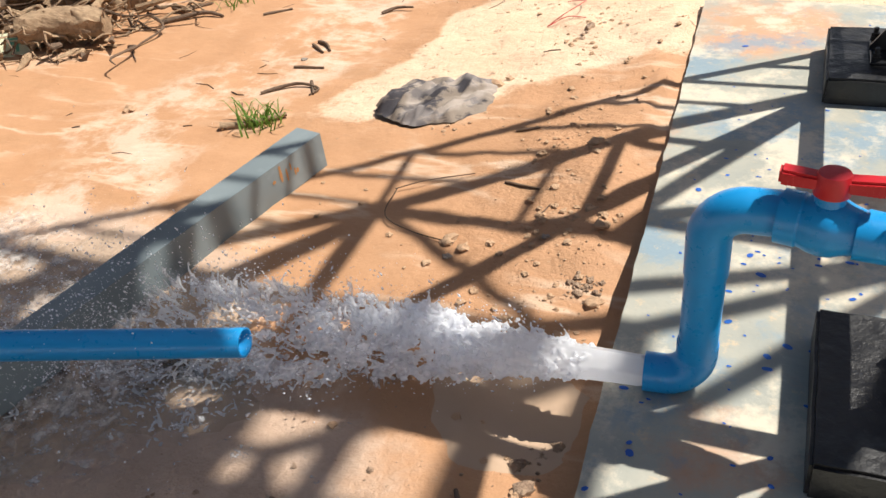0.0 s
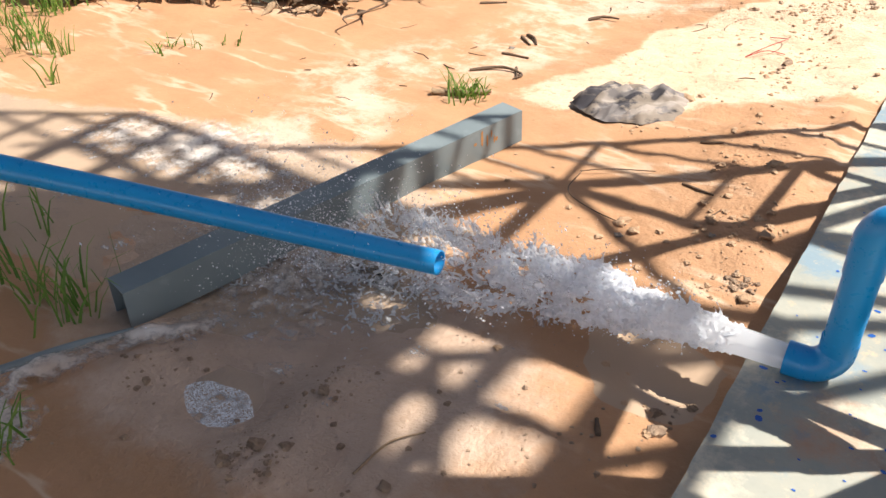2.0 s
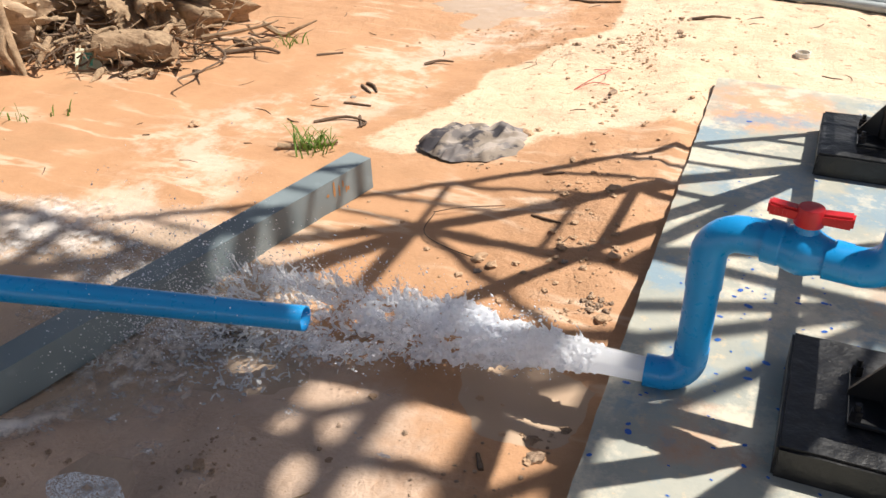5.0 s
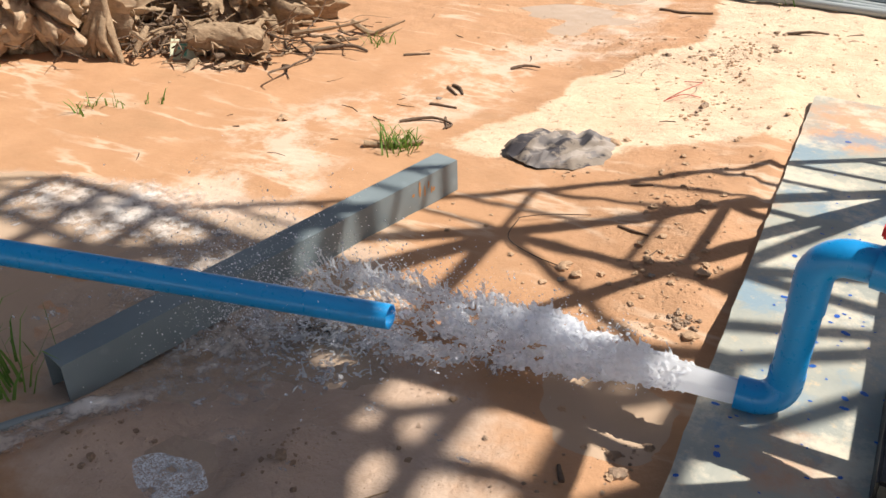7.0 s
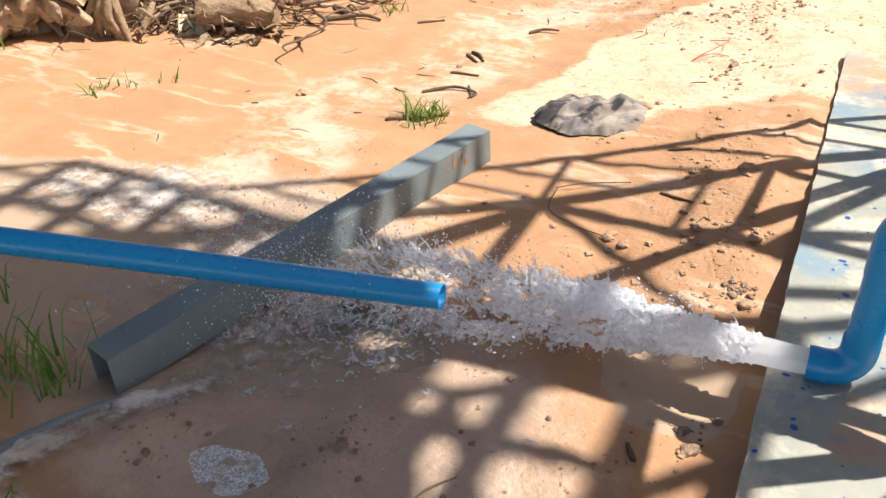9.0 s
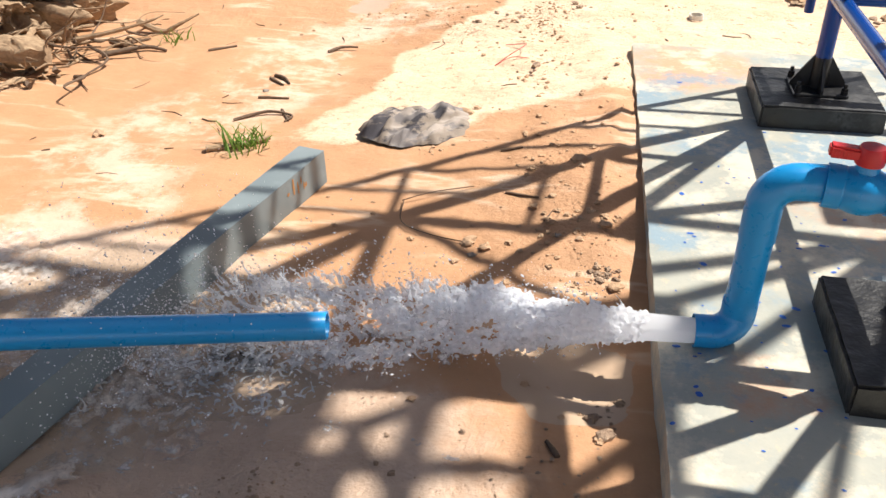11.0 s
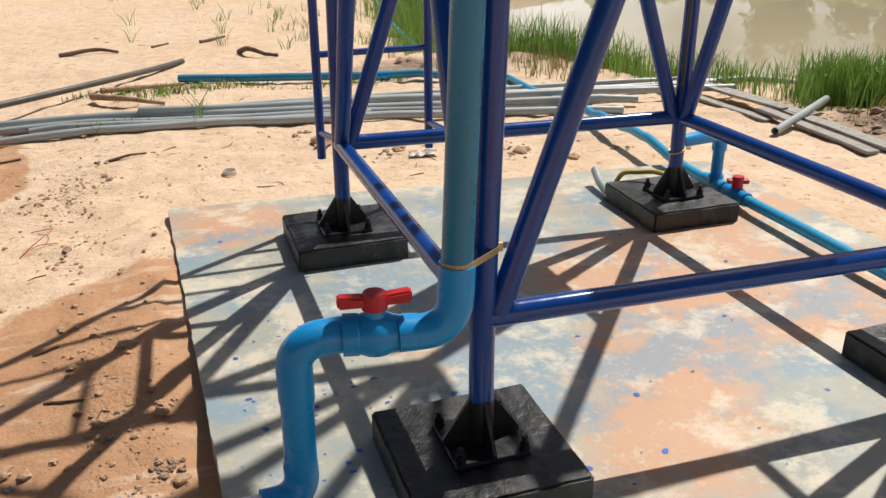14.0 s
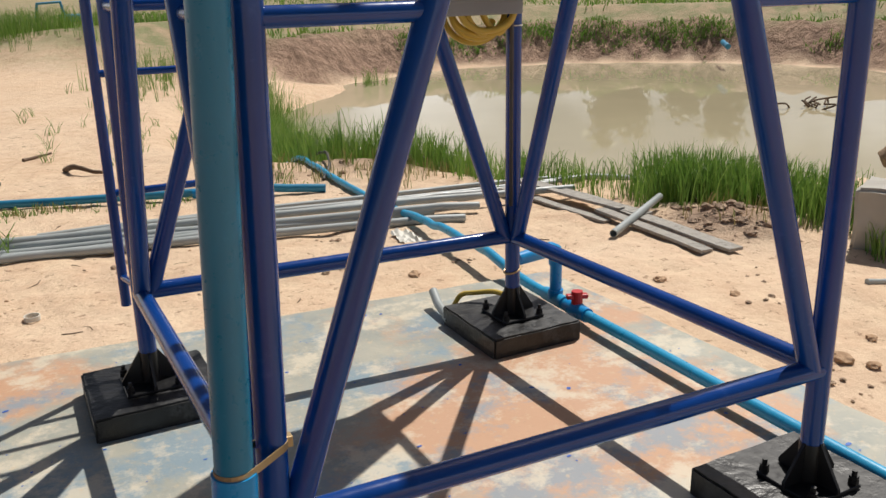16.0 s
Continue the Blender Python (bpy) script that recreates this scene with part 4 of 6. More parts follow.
    for i in range(3600):
        s = 0.2 + 1.25 * rng.random() ** 0.8
        c = jet_axis(s)
        spread = 0.035 + 0.12 * s
        a = rng.uniform(0, 2 * math.pi)
        rad = abs(rng.gauss(0.95, 0.4))
        p = c + Vector((rng.uniform(-0.05, 0.05), math.cos(a) * spread * rad, math.sin(a) * spread * rad * 0.8 + 0.02 + abs(rng.gauss(0, 0.04)) * s))
        if p.z < gz(p.x, p.y):
            continue
        d = (Vector((-1, 0.5 * math.cos(a), 0.6 * math.sin(a))) + gauss3(0.5)).normalized()
        bead(p, d, 0.0006 + 0.0022 * rng.random() ** 4, rng.uniform(1, 2.6))
    for i in range(3000):
        a, el, rad = rng.uniform(0, 2 * math.pi), rng.uniform(0.0, 1.3), abs(rng.gauss(0, 0.15)) + 0.03
        p = Vector((-1.64, -0.16, -0.06)) + Vector((math.cos(a) * math.cos(el) * rad * 1.5, math.sin(a) * math.cos(el) * rad * 1.4, math.sin(el) * rad * 1.1))
        if p.z < gz(p.x, p.y):
            continue
        bead(p, gauss3(1).normalized(), 0.0007 + 0.0022 * rng.random() ** 4, rng.uniform(1, 2))
    me = bpy.data.meshes.new("spray")
    me.from_pydata(verts, [], faces)
    me.polygons.foreach_set("use_smooth", [True] * len(faces))
    me.materials.append(DROP)
    drops = tagged(new("spray", me), "flying water drops", kind="stuff")
    drops.parent = th
    return th


build_jet()

# washed foam and puddles
FOAM = Mat("muddy_foam", 0.6, 0.0, (0.6, 0.5, 0.42))
fa = FOAM.noise(26.0, 6, 0.7)
FOAM.colour(FOAM.mix(FOAM.ramp(FOAM.noise(9.0, 5), [(0.35, 0.0), (0.65, 1.0)]), (0.60, 0.48, 0.39), (0.86, 0.81, 0.76)))
FOAM.link(FOAM.ramp(FOAM.math("ADD", fa, FOAM.math("MULTIPLY", FOAM.attr("fade"), 0.36)), [(0.52, 0.0), (0.78, 0.85)]), FOAM.b.inputs["Alpha"])
FOAM.bump(fa, 0.8, 0.015)
FOAM = FOAM.m
LACE = Mat("bubble_lace", 0.25, 0.0, (0.88, 0.88, 0.88))
lv = LACE.add("ShaderNodeTexVoronoi", Scale=55.0)
lv.feature = "DISTANCE_TO_EDGE"
lw = LACE.t.nodes.new("ShaderNodeMapping")
LACE.link(LACE.coords(), lw.inputs["Vector"])
LACE.link(LACE.mix(0.12, lw.outputs[0], LACE.add("ShaderNodeTexNoise", Scale=12.0).outputs["Color"]), lv.inputs["Vector"])
veil = LACE.math("MULTIPLY", LACE.ramp(lv.outputs["Distance"], [(0.08, 1.0), (0.2, 0.0)]), LACE.ramp(LACE.noise(16.0, 4), [(0.32, 0.0), (0.46, 1.0)]))
LACE.link(veil, LACE.b.inputs["Alpha"])
LACE = LACE.m


def patch(name, pts, mat, lift, label, category, wob=0.25, parent=None, hump=0.0):
    """A thin pool or skin of foam that follows the soil inside a closed line."""
    c = sum((Vector(p) for p in pts), Vector((0, 0))) / len(pts)
    bm = bmesh.new()
    rings, seg = 9, 56
    closed = bez([(*p, 0) for p in pts] + [(*pts[0], 0)], 12)
    rows = []
    for j in range(1, rings + 1):
        f = j / rings
        row = []
        for k in range(seg):
            q = closed[int(k / seg * (len(closed) - 1))]
            w = 1 + wob * noise.noise((q.x * 9, q.y * 9, 4)) * f
            x, y = c.x + (q.x - c.x) * f * w, c.y + (q.y - c.y) * f * w
            z = gz(x, y) + lift * (1 - f ** 4 * 1.2) if hump == 0 else gz(x, y) + lift + hump * (1 - f * f) * (0.6 + noise.noise((x * 17, y * 17, 2)))
            row.append(bm.verts.new((x, y, z)))
        rows.append(row)
    mid = bm.verts.new((c.x, c.y, gz(c.x, c.y) + lift + hump))
    for k in range(seg):
        bm.faces.new((mid, rows[0][k], rows[0][(k + 1) % seg]))
    for a, b in zip(rows, rows[1:]):
        for k in range(seg):
            bm.faces.new((a[k], b[k], b[(k + 1) % seg], a[(k + 1) % seg]))
    fade = [1.0 - (1 + i // seg) / rings for i in range(rings * seg)] + [1.0]
    ob = smooth(part(name, bm, mat, parent), 180)
    ob.data.attributes.new('fade', 'FLOAT', 'POINT').data.foreach_set('value', fade)
    return tagged(ob, label, category, kind="" if parent else "structure")


def flat_pool(name, x, y, rx, ry, z, mat, label):
    bm = bmesh.new()
    bm.faces.new([bm.verts.new((x + rx * math.cos(a) * (1 + 0.15 * noise.noise((math.cos(a) * 2 + x, math.sin(a) * 2, y))), y + ry * math.sin(a) * (1 + 0.15 * noise.noise((math.cos(a) * 2, math.sin(a) * 2 + y, x))), z)) for a in (2 * math.pi * k / 64 for k in range(64))])
    return tagged(part(name, bm, mat), label, "puddle", kind="structure")


flat_pool("puddle", -1.46, -0.62, 0.15, 0.12, gz(-1.46, -0.62) + 0.012, PUDDLE, "small brown puddle with bubbles")
flat_pool("bubble_skin", -1.465, -0.65, 0.105, 0.085, gz(-1.46, -0.62) + 0.0155, LACE, "white bubbles floating on the puddle")
patch("puddle", [(-0.60, 0.04), (-0.72, 0.12), (-0.86, 0.06), (-0.88, -0.08), (-0.76, -0.17), (-0.62, -0.12)], SILT, 0.006, "clear shallow puddle beneath the jet", "puddle", 0.5)
patch("puddle", [(-1.25, -0.1), (-1.45, 0.2), (-1.9, 0.32), (-2.3, 0.15), (-2.2, -0.3), (-1.9, -0.5), (-1.5, -0.42)], PUDDLE, 0.006, "brown churned water round the channel", "puddle", 0.5)
patch("puddle", [(-2.1, -0.5), (-2.2, 0.2), (-2.9, 0.2), (-3.8, -0.1), (-4.6, -0.5), (-3.8, -0.8), (-2.8, -0.75)], SILT, 0.005, "brown water flowing away over the soil", "puddle")
flat_pool("puddle", -1.95, 2.75, 0.42, 0.5, gz(-1.95, 2.75) + 0.002, SILT, "shallow muddy run-off on the sand")
flat_pool("puddle", -2.2, 3.6, 0.5, 0.45, gz(-2.2, 3.6) + 0.002, SILT, "shallow muddy run-off on the sand")
for pts, lf, hp in (([(-1.72, -0.38), (-1.79, -0.53), (-1.85, -0.66), (-1.79, -0.72), (-1.70, -0.58), (-1.60, -0.40)], 0.008, 0.02),
                    ([(-1.82, -0.62), (-1.92, -0.84), (-1.88, -0.96), (-1.80, -0.86), (-1.75, -0.66)], 0.008, 0.02),
                    ([(-1.90, -0.86), (-1.84, -1.0), (-1.68, -1.06), (-1.66, -0.96), (-1.74, -0.86)], 0.006, 0.01),
                    ([(-1.45, -0.05), (-1.6, 0.12), (-1.9, 0.2), (-2.1, 0.1), (-2.05, -0.2), (-1.8, -0.4), (-1.5, -0.35)], 0.012, 0.03),
                    ([(-2.0, 0.25), (-2.3, 0.36), (-2.8, 0.2), (-2.9, -0.05), (-2.5, -0.1), (-2.1, 0.0)], 0.008, 0.012),
                    ([(-2.5, -0.4), (-2.9, -0.3), (-3.4, -0.5), (-3.0, -0.7)], 0.008, 0.008)):
    patch("foam", pts, FOAM, lf, "tan foam churned up by the water", "foam", hump=hp)


# ---------------------------------------------------------------- loose things on the soil
def cloth():
    """A dropped, crumpled rag."""
    th = empty("cloth", "crumpled dirty grey and brown rag lying on the sand", "rag")
    bm = bmesh.new()
    n = 64
    g = []
    for j in range(n + 1):
        row = []
        for i in range(n + 1):
            u, v = i / n * 2 - 1, j / n * 2 - 1
            rr = max(abs(u), abs(v))
            a = math.atan2(v, u)
            rad = 1 + 0.22 * noise.noise((math.cos(a) * 1.6, math.sin(a) * 1.6, 2)) + 0.07 * noise.noise((math.cos(a) * 6, math.sin(a) * 6, 3))
            l = math.hypot(u, v) or 1
            x, y = u / l * rr * 0.20 * rad, v / l * rr * 0.155 * rad
            p = x * 0.9 + y * 0.45
            q = y * 0.9 - x * 0.45
            fold = 1 - 2.0 * abs(noise.noise((p * 4, q * 15, 1.3))) - 0.8 * abs(noise.noise((p * 8, q * 34, 4))) + 0.5 * noise.noise((p * 9, q * 9, 7))
            z = 0.004 + (0.060 * max(fold, -0.1) + 0.010) * (1 - rr ** 4)
            row.append(bm.verts.new((x, y, z)))
        g.append(row)
    for j in range(n):
        for i in range(n):
            bm.faces.new((g[j][i], g[j][i + 1], g[j + 1][i + 1], g[j + 1][i]))
    ob = smooth(part("fabric", bm, CLOTH, th), 60)
    th.location = (-1.31, 1.165, gz(-1.31, 1.165))
    th.rotation_euler = (0, 0, 0.5)
    return th


cloth()


def stick(pts, r, mat=DARKWOOD, name="stick", label="dry dead stick lying on the sand", group="sticks on the ground"):
    line = [Vector((x, y, gz(x, y) + r * 0.7 + dz)) for x, y, dz in pts]
    line = bez(line, 5)
    bm = bmesh.new()
    n = len(line)
    sweep(bm, [p + Vector((0, 0, 0.2 * r * noise.noise((p.x * 40, p.y * 40, 1)))) for p in line], [r * (1.15 - 0.6 * i / n) * (1 + 0.25 * noise.noise((i * 0.9, r * 99, 2))) for i in range(n)], 8)
    ob = smooth(part(name, bm, mat), 60)
    return tagged(ob, label, "stick", group)


stick([(-2.02, 1.66, 0), (-1.97, 1.63, 0.004), (-1.93, 1.58, 0)], 0.007)
stick([(-2.03, 1.63, 0), (-1.95, 1.56, 0)], 0.006)
stick([(-1.86, 1.30, 0), (-1.80, 1.20, 0)], 0.006)
stick([(-2.0, 1.18, 0), (-1.9, 1.26, 0.008), (-1.80, 1.24, 0.004), (-1.81, 1.19, 0)], 0.006)
stick([(-2.0, 1.42, 0), (-1.88, 1.43, 0)], 0.006)
stick([(-1.98, 0.9, 0), (-1.9, 0.94, 0), (-1.8, 1.02, 0.004)], 0.013, BARK)
stick([(-0.853, 2.96, 0), (-0.76, 2.97, 0.01), (-0.672, 3.02, 0)], 0.008)
stick([(-1.9, 2.0, 0), (-1.85, 2.05, 0.008), (-1.78, 2.06, 0.01)], 0.007)
stick([(-2.42, 1.9, 0), (-2.32, 1.98, 0)], 0.006)
stick([(-2.85, 1.75, 0), (-2.7, 1.86, 0.01), (-2.6, 1.86, 0)], 0.011)
stick([(-1.6, 3.35, 0), (-1.45, 3.3, 0), (-1.3, 3.33, 0)], 0.009)
stick([(-1.0, 0.99, 0), (-0.93, 1.0, 0)], 0.004)
stick([(-0.95, 0.72, 0), (-0.85, 0.70, 0)], 0.004)
stick([(-0.72, -0.28, 0), (-0.745, -0.235, 0)], 0.006, DARKWOOD, "leaf_curl", "small dried dark leaf on the wet soil")
stick([(-1.07, -0.63, 0), (-1.06, -0.53, 0.006), (-1.02, -0.46, 0)], 0.0025, BARK, "twig", "thin pale twig on the wet mud")
stick([(-2.4, 5.6, 0), (-2.25, 5.6, 0.03), (-1.95, 5.65, 0)], 0.03, DARKWOOD, "root", "dark dead root on the sand")
stick([(-2.55, 5.7, 0), (-2.4, 5.55, 0.05), (-2.2, 5.75, 0)], 0.018, DARKWOOD, "root", "dark dead root on the sand")
stick([(0.14, 6.5, 0.0), (0.2, 6.2, 0.05), (0.32, 6.05, 0.02), (0.42, 6.0, 0)], 0.022, DARKWOOD, "root", "forked dark root on the sand")
stick([(-1.0, 4.6, 0.02), (-0.8, 4.35, 0.04), (-0.55, 4.3, 0)], 0.02, BARK)
stick([(-0.95, 4.75, 0.02), (-0.4, 5.0, 0.0)], 0.018, BARK)
stick([(-0.6, 7.2, 0), (-0.45, 7.4, 0)], 0.012)
stick([(-1.4, 7.0, 0), (-1.1, 7.1, 0.02), (-0.9, 7.0, 0)], 0.02)
stick([(-0.15, 7.3, 0), (0.1, 7.5, 0.02)], 0.016)
stick([(2.95, 1.02, 0), (3.25, 0.95, 0)], 0.012, GREY_PVC, "pipe_offcut", "short grey pipe offcut on the sand")

# wires
for pts, mat, lab in (([(-1.13, 1.80, 0.004), (-1.08, 1.83, 0.03), (-1.02, 1.90, 0.045), (-1.04, 2.02, 0.02), (-1.12, 2.08, 0.004)], RED, "bent red wire lying on the sand"),
                      ([(-1.13, 1.80, 0.004), (-1.07, 1.86, 0.01), (-1.0, 1.87, 0.004)], RED, "bent red wire lying on the sand"),
                      ([(-1.245, 0.66, 0.01), (-1.22, 0.525, 0.012), (-1.12, 0.47, 0.006), (-1.0, 0.45, 0.005)], DARKWOOD, "thin kinked wire on the wet soil"),
                      ([(-1.25, 0.66, 0.01), (-1.17, 0.70, 0.015), (-1.05, 0.76, 0.006)], DARKWOOD, "thin kinked wire on the wet soil")):
    tagged(tube("wire", bez([(x, y, gz(x, y) + z) for x, y, z in pts], 6), 0.0016, mat, None, 6), lab, "wire", "wires on the ground")


def stone(x, y, r, mat=CLOD, name="clod", label="crumbly orange clod of soil", flat=0.5, group="clods and stones"):
    bm = bmesh.new()
    bmesh.ops.create_icosphere(bm, subdivisions=2, radius=r)
    o = Vector((x * 7, y * 7, r * 50))
    for v in bm.verts:
        v.co *= 1 + 0.7 * noise.noise(v.co / r * 1.1 + o) + 0.5 * noise.noise(v.co / r * 2.9 + o)
        v.co.z *= flat
    ob = part(name, bm, mat)
    ob.location = (x, y, gz(x, y) + r * flat * 0.45)
    return tagged(ob, label, "clod", group)


for x, y, n, spread in ((0.13, 3.15, 7, 0.05), (0.18, 3.02, 5, 0.04), (1.12, 2.44, 9, 0.06), (0.98, 2.42, 7, 0.05), (1.06, 2.31, 6, 0.05), (2.11, 0.50, 6, 0.05), (2.01, 0.49, 3, 0.03), (2.43, 1.05, 4, 0.04), (0.48, 2.56, 5, 0.05), (-1.20, 2.45, 9, 0.08), (-0.97, 1.72, 6, 0.06), (-0.82, 2.6, 5, 0.04), (-0.87, 2.97, 4, 0.04), (1.22, 3.0, 6, 0.06), (2.63, 1.33, 4, 0.05), (1.96, 0.28, 3, 0.03), (1.36, 4.9, 9, 0.14), (0.38, 2.53, 4, 0.05), (1.6, 2.2, 5, 0.06)):
    for i in range(n):
        stone(x + rng.gauss(0, spread), y + rng.gauss(0, spread), 0.006 + 0.014 * rng.random() ** 2, MUD_CLOD, "clod", "dark crumbly clod kicked up on the sand", 0.55)
PEBBLE = painted("grey_pebble", (0.32, 0.27, 0.22), (0.22, 0.18, 0.15), 0.7, 40)
for x, y, r in ((-1.02, 0.46, 0.022), (-0.97, 0.43, 0.016), (-1.16, 1.29, 0.025), (-1.13, 1.34, 0.014), (-0.75, 0.92, 0.02), (-0.66, 0.55, 0.018), (-2.42, 0.98, 0.022), (-0.62, 0.31, 0.018), (-0.7, 0.62, 0.014), (2.23, 0.58, 0.035), (2.3, 0.5, 0.025), (2.5, 0.66, 0.02), (2.35, 1.2, 0.02), (2.2, 1.5, 0.025), (1.9, 2.1, 0.02), (1.3, 2.15, 0.03), (0.6, 2.5, 0.025), (1.1, 2.35, 0.035), (0.2, 2.88, 0.05), (0.55, 2.62, 0.03)):
    stone(x, y, r)
for x, y, r in ((-1.0, 0.40, 0.012), (-1.32, 1.12, 0.008), (-2.0, 1.5, 0.012), (-0.78, 0.5, 0.01)):
    stone(x, y, r, PEBBLE, "pebble", "small grey pebble on the soil")

for x, y, r in ((-1.27, -0.69, 0.017), (-1.22, -0.66, 0.012), (-1.29, -0.76, 0.014), (-1.26, -0.5, 0.013), (-1.63, -0.68, 0.011), (-0.66, -0.14, 0.016), (-0.63, -0.2, 0.019), (-0.60, -0.07, 0.013), (-1.0, -0.62, 0.012)):
    stone(x, y, r, MUD_CLOD, "mud_clod", "damp brown clod of churned mud", 0.6, "clods and stones")

# crumbs of trodden soil, past counting
bm = bmesh.new()
spots = []
for i in range(450):
    x, y = rng.gauss(-0.78, 0.13), rng.gauss(0.75, 0.45)
    if -1.1 < x < -0.61:
        spots.append((x, y, 0.002 + 0.011 * rng.random() ** 5))
for i in range(9000):
    k = rng.random()
    if k < 0.45:
        x, y = rng.gauss(-0.85, 0.22), rng.uniform(0.2, 3.0)
    elif k < 0.7:
        x, y = rng.gauss(-1.36, 0.28), rng.gauss(2.5, 0.14)
    elif k < 0.8:
        x, y = rng.uniform(-3.4, -0.6), rng.uniform(-0.6, 3.5)
    else:
        x, y = rng.uniform(-3, 4), rng.uniform(2.1, 7.5)
    if (x > -0.6 and y < 2.02) or noise.noise((x * 3.5, y * 3.5, 6)) < rng.uniform(-0.1, 0.35):
        continue
    spots.append((x, y, 0.0015 + 0.0075 * rng.random() ** 6))
muddy = []
for x0, y0, s, n in ((-0.61, -0.08, 0.04, 240), (-0.64, 0.35, 0.03, 160), (-1.24, -0.73, 0.05, 150), (-1.27, -0.46, 0.05, 90), (-1.66, -0.62, 0.06, 70), (-0.78, -0.36, 0.12, 120), (-1.1, -0.75, 0.3, 50)):
    for i in range(n):
        x, y = rng.gauss(x0, s), rng.gauss(y0, s)
        if x < -0.61:
            muddy.append((x, y, 0.0015 + 0.0065 * rng.random() ** 5))
ico = bmesh.new()
bmesh.ops.create_icosphere(ico, subdivisions=1, radius=1)
iv, fi = [v.co.copy() for v in ico.verts], [tuple(v.index for v in f.verts) for f in ico.faces]
bmesh.ops.subdivide_edges(ico, edges=ico.edges[:], cuts=1, use_grid_fill=True)
bmesh.ops.triangulate(ico, faces=ico.faces[:])
iv2, fi2 = [v.co.normalized() for v in ico.verts], [tuple(v.index for v in f.verts) for f in ico.faces]
ico.free()


def crumbs(spots, mat, label):
    verts, faces = [], []
    for n, (x, y, r) in enumerate(spots):
        b = len(verts)
        z = gz(x, y) + r * 0.25
        vs, fs = (iv2, fi2) if r > 0.006 else (iv, fi)
        o = Vector((n * 1.3, n * 0.7, 0))
        for v in vs:
            q = r * (1 + 0.9 * noise.noise(v * 1.6 + o))
            verts.append((x + v.x * q, y + v.y * q, z + v.z * q * 0.5))
        faces += [tuple(b + i for i in t) for t in fs]
    me = bpy.data.meshes.new("soil_crumbs")
    me.from_pydata(verts, [], faces)
    me.materials.append(mat)
    tagged(new("soil_crumbs", me), label, "soil", kind="stuff")


crumbs(spots, CLOD, "loose crumbs of trodden sandy soil")
crumbs(muddy, MUD_CLOD, "damp brown crumbs of churned mud by the puddle")
bm.free()

bm = bmesh.new()
for i in range(230):
    k = rng.random()
    x, y = (rng.uniform(-3.0, 3.2), 2.1 + 7.5 * rng.random() ** 1.4) if k < 0.85 else (rng.uniform(-3.4, -0.7), rng.uniform(0.4, 2.2))
    if k < 0.85 and pond_ring(x, y)[0] < 1.2:
        continue
    a, ln, r = rng.uniform(0, 6.28), rng.uniform(0.015, 0.09), rng.uniform(0.0008, 0.0028)
    bnd = rng.gauss(0, 0.3) * ln
    pts = [(x + math.cos(a) * ln * t - math.sin(a) * bnd * t * t, y + math.sin(a) * ln * t + math.cos(a) * bnd * t * t, 0) for t in (0, 0.5, 1)]
    sweep(bm, [(px_, py_, gz(px_, py_) + r) for px_, py_, _ in pts], [r, r * 0.9, r * 0.5], 5)
tagged(part("litter", bm, DARKWOOD), "scattered twigs and bark litter on the sand", "litter", kind="stuff")

# paint spots dripped on the slab
verts, faces = [], []
for i in range(210):
    if i < 100:
        x, y = rng.gauss(-0.28, 0.14), rng.gauss(0.45, 0.38)
    else:
        x, y = rng.uniform(-0.55, 1.75), rng.uniform(-0.5, 1.8)
    if not (-0.53 < x < 1.75 and -0.6 < y < 1.8):
        continue
    r = 0.0022 + 0.006 * rng.random() ** 2.5
    b, n = len(verts), 9
    ph = rng.uniform(0, 6)
    for k in range(n):
        a = 2 * math.pi * k / n
        q = r * (1 + 0.25 * math.sin(2 * a + ph))
        verts.append((x + q * 1.3 * math.cos(a), y + q * math.sin(a), 0.0012))
    faces.append(tuple(range(b, b + n)))
me = bpy.data.meshes.new("paint_spots")
me.from_pydata(verts, [], faces)
me.materials.append(PAINT_SPOT)
tagged(new("paint_spots", me), "blue paint drips on the concrete", "paint spots", kind="stuff")


# ---------------------------------------------------------------- grass
def grass(name, blades, mat, label, kind="stuff"):
    """blades: x, y, height, lean."""
    verts, faces = [], []
    for x, y, h, lean, w in blades:
        a, t = rng.uniform(0, 2 * math.pi), rng.uniform(0, 2 * math.pi)
        dx, dy = math.cos(a) * w, math.sin(a) * w
        lx, ly = math.cos(t) * lean * h, math.sin(t) * lean * h
        z = gz(x, y) - 0.01
        b = len(verts)
        verts += [(x - dx, y - dy, z), (x + dx, y + dy, z), (x - dx * 0.8 + lx * 0.25, y - dy * 0.8 + ly * 0.25, z + h * 0.5), (x + dx * 0.8 + lx * 0.25, y + dy * 0.8 + ly * 0.25, z + h * 0.5),
                  (x - dx * 0.5 + lx * 0.6, y - dy * 0.5 + ly * 0.6, z + h * 0.82), (x + dx * 0.5 + lx * 0.6, y + dy * 0.5 + ly * 0.6, z + h * 0.82), (x + lx, y + ly, z + h * (1 - 0.25 * lean))]
        faces += [(b, b + 1, b + 3, b + 2), (b + 2, b + 3, b + 5, b + 4), (b + 4, b + 5, b + 6)]
    me = bpy.data.meshes.new(name)
    me.from_pydata(verts, [], faces)
    me.materials.append(mat)
    return tagged(new(name, me), label, "grass", kind=kind)


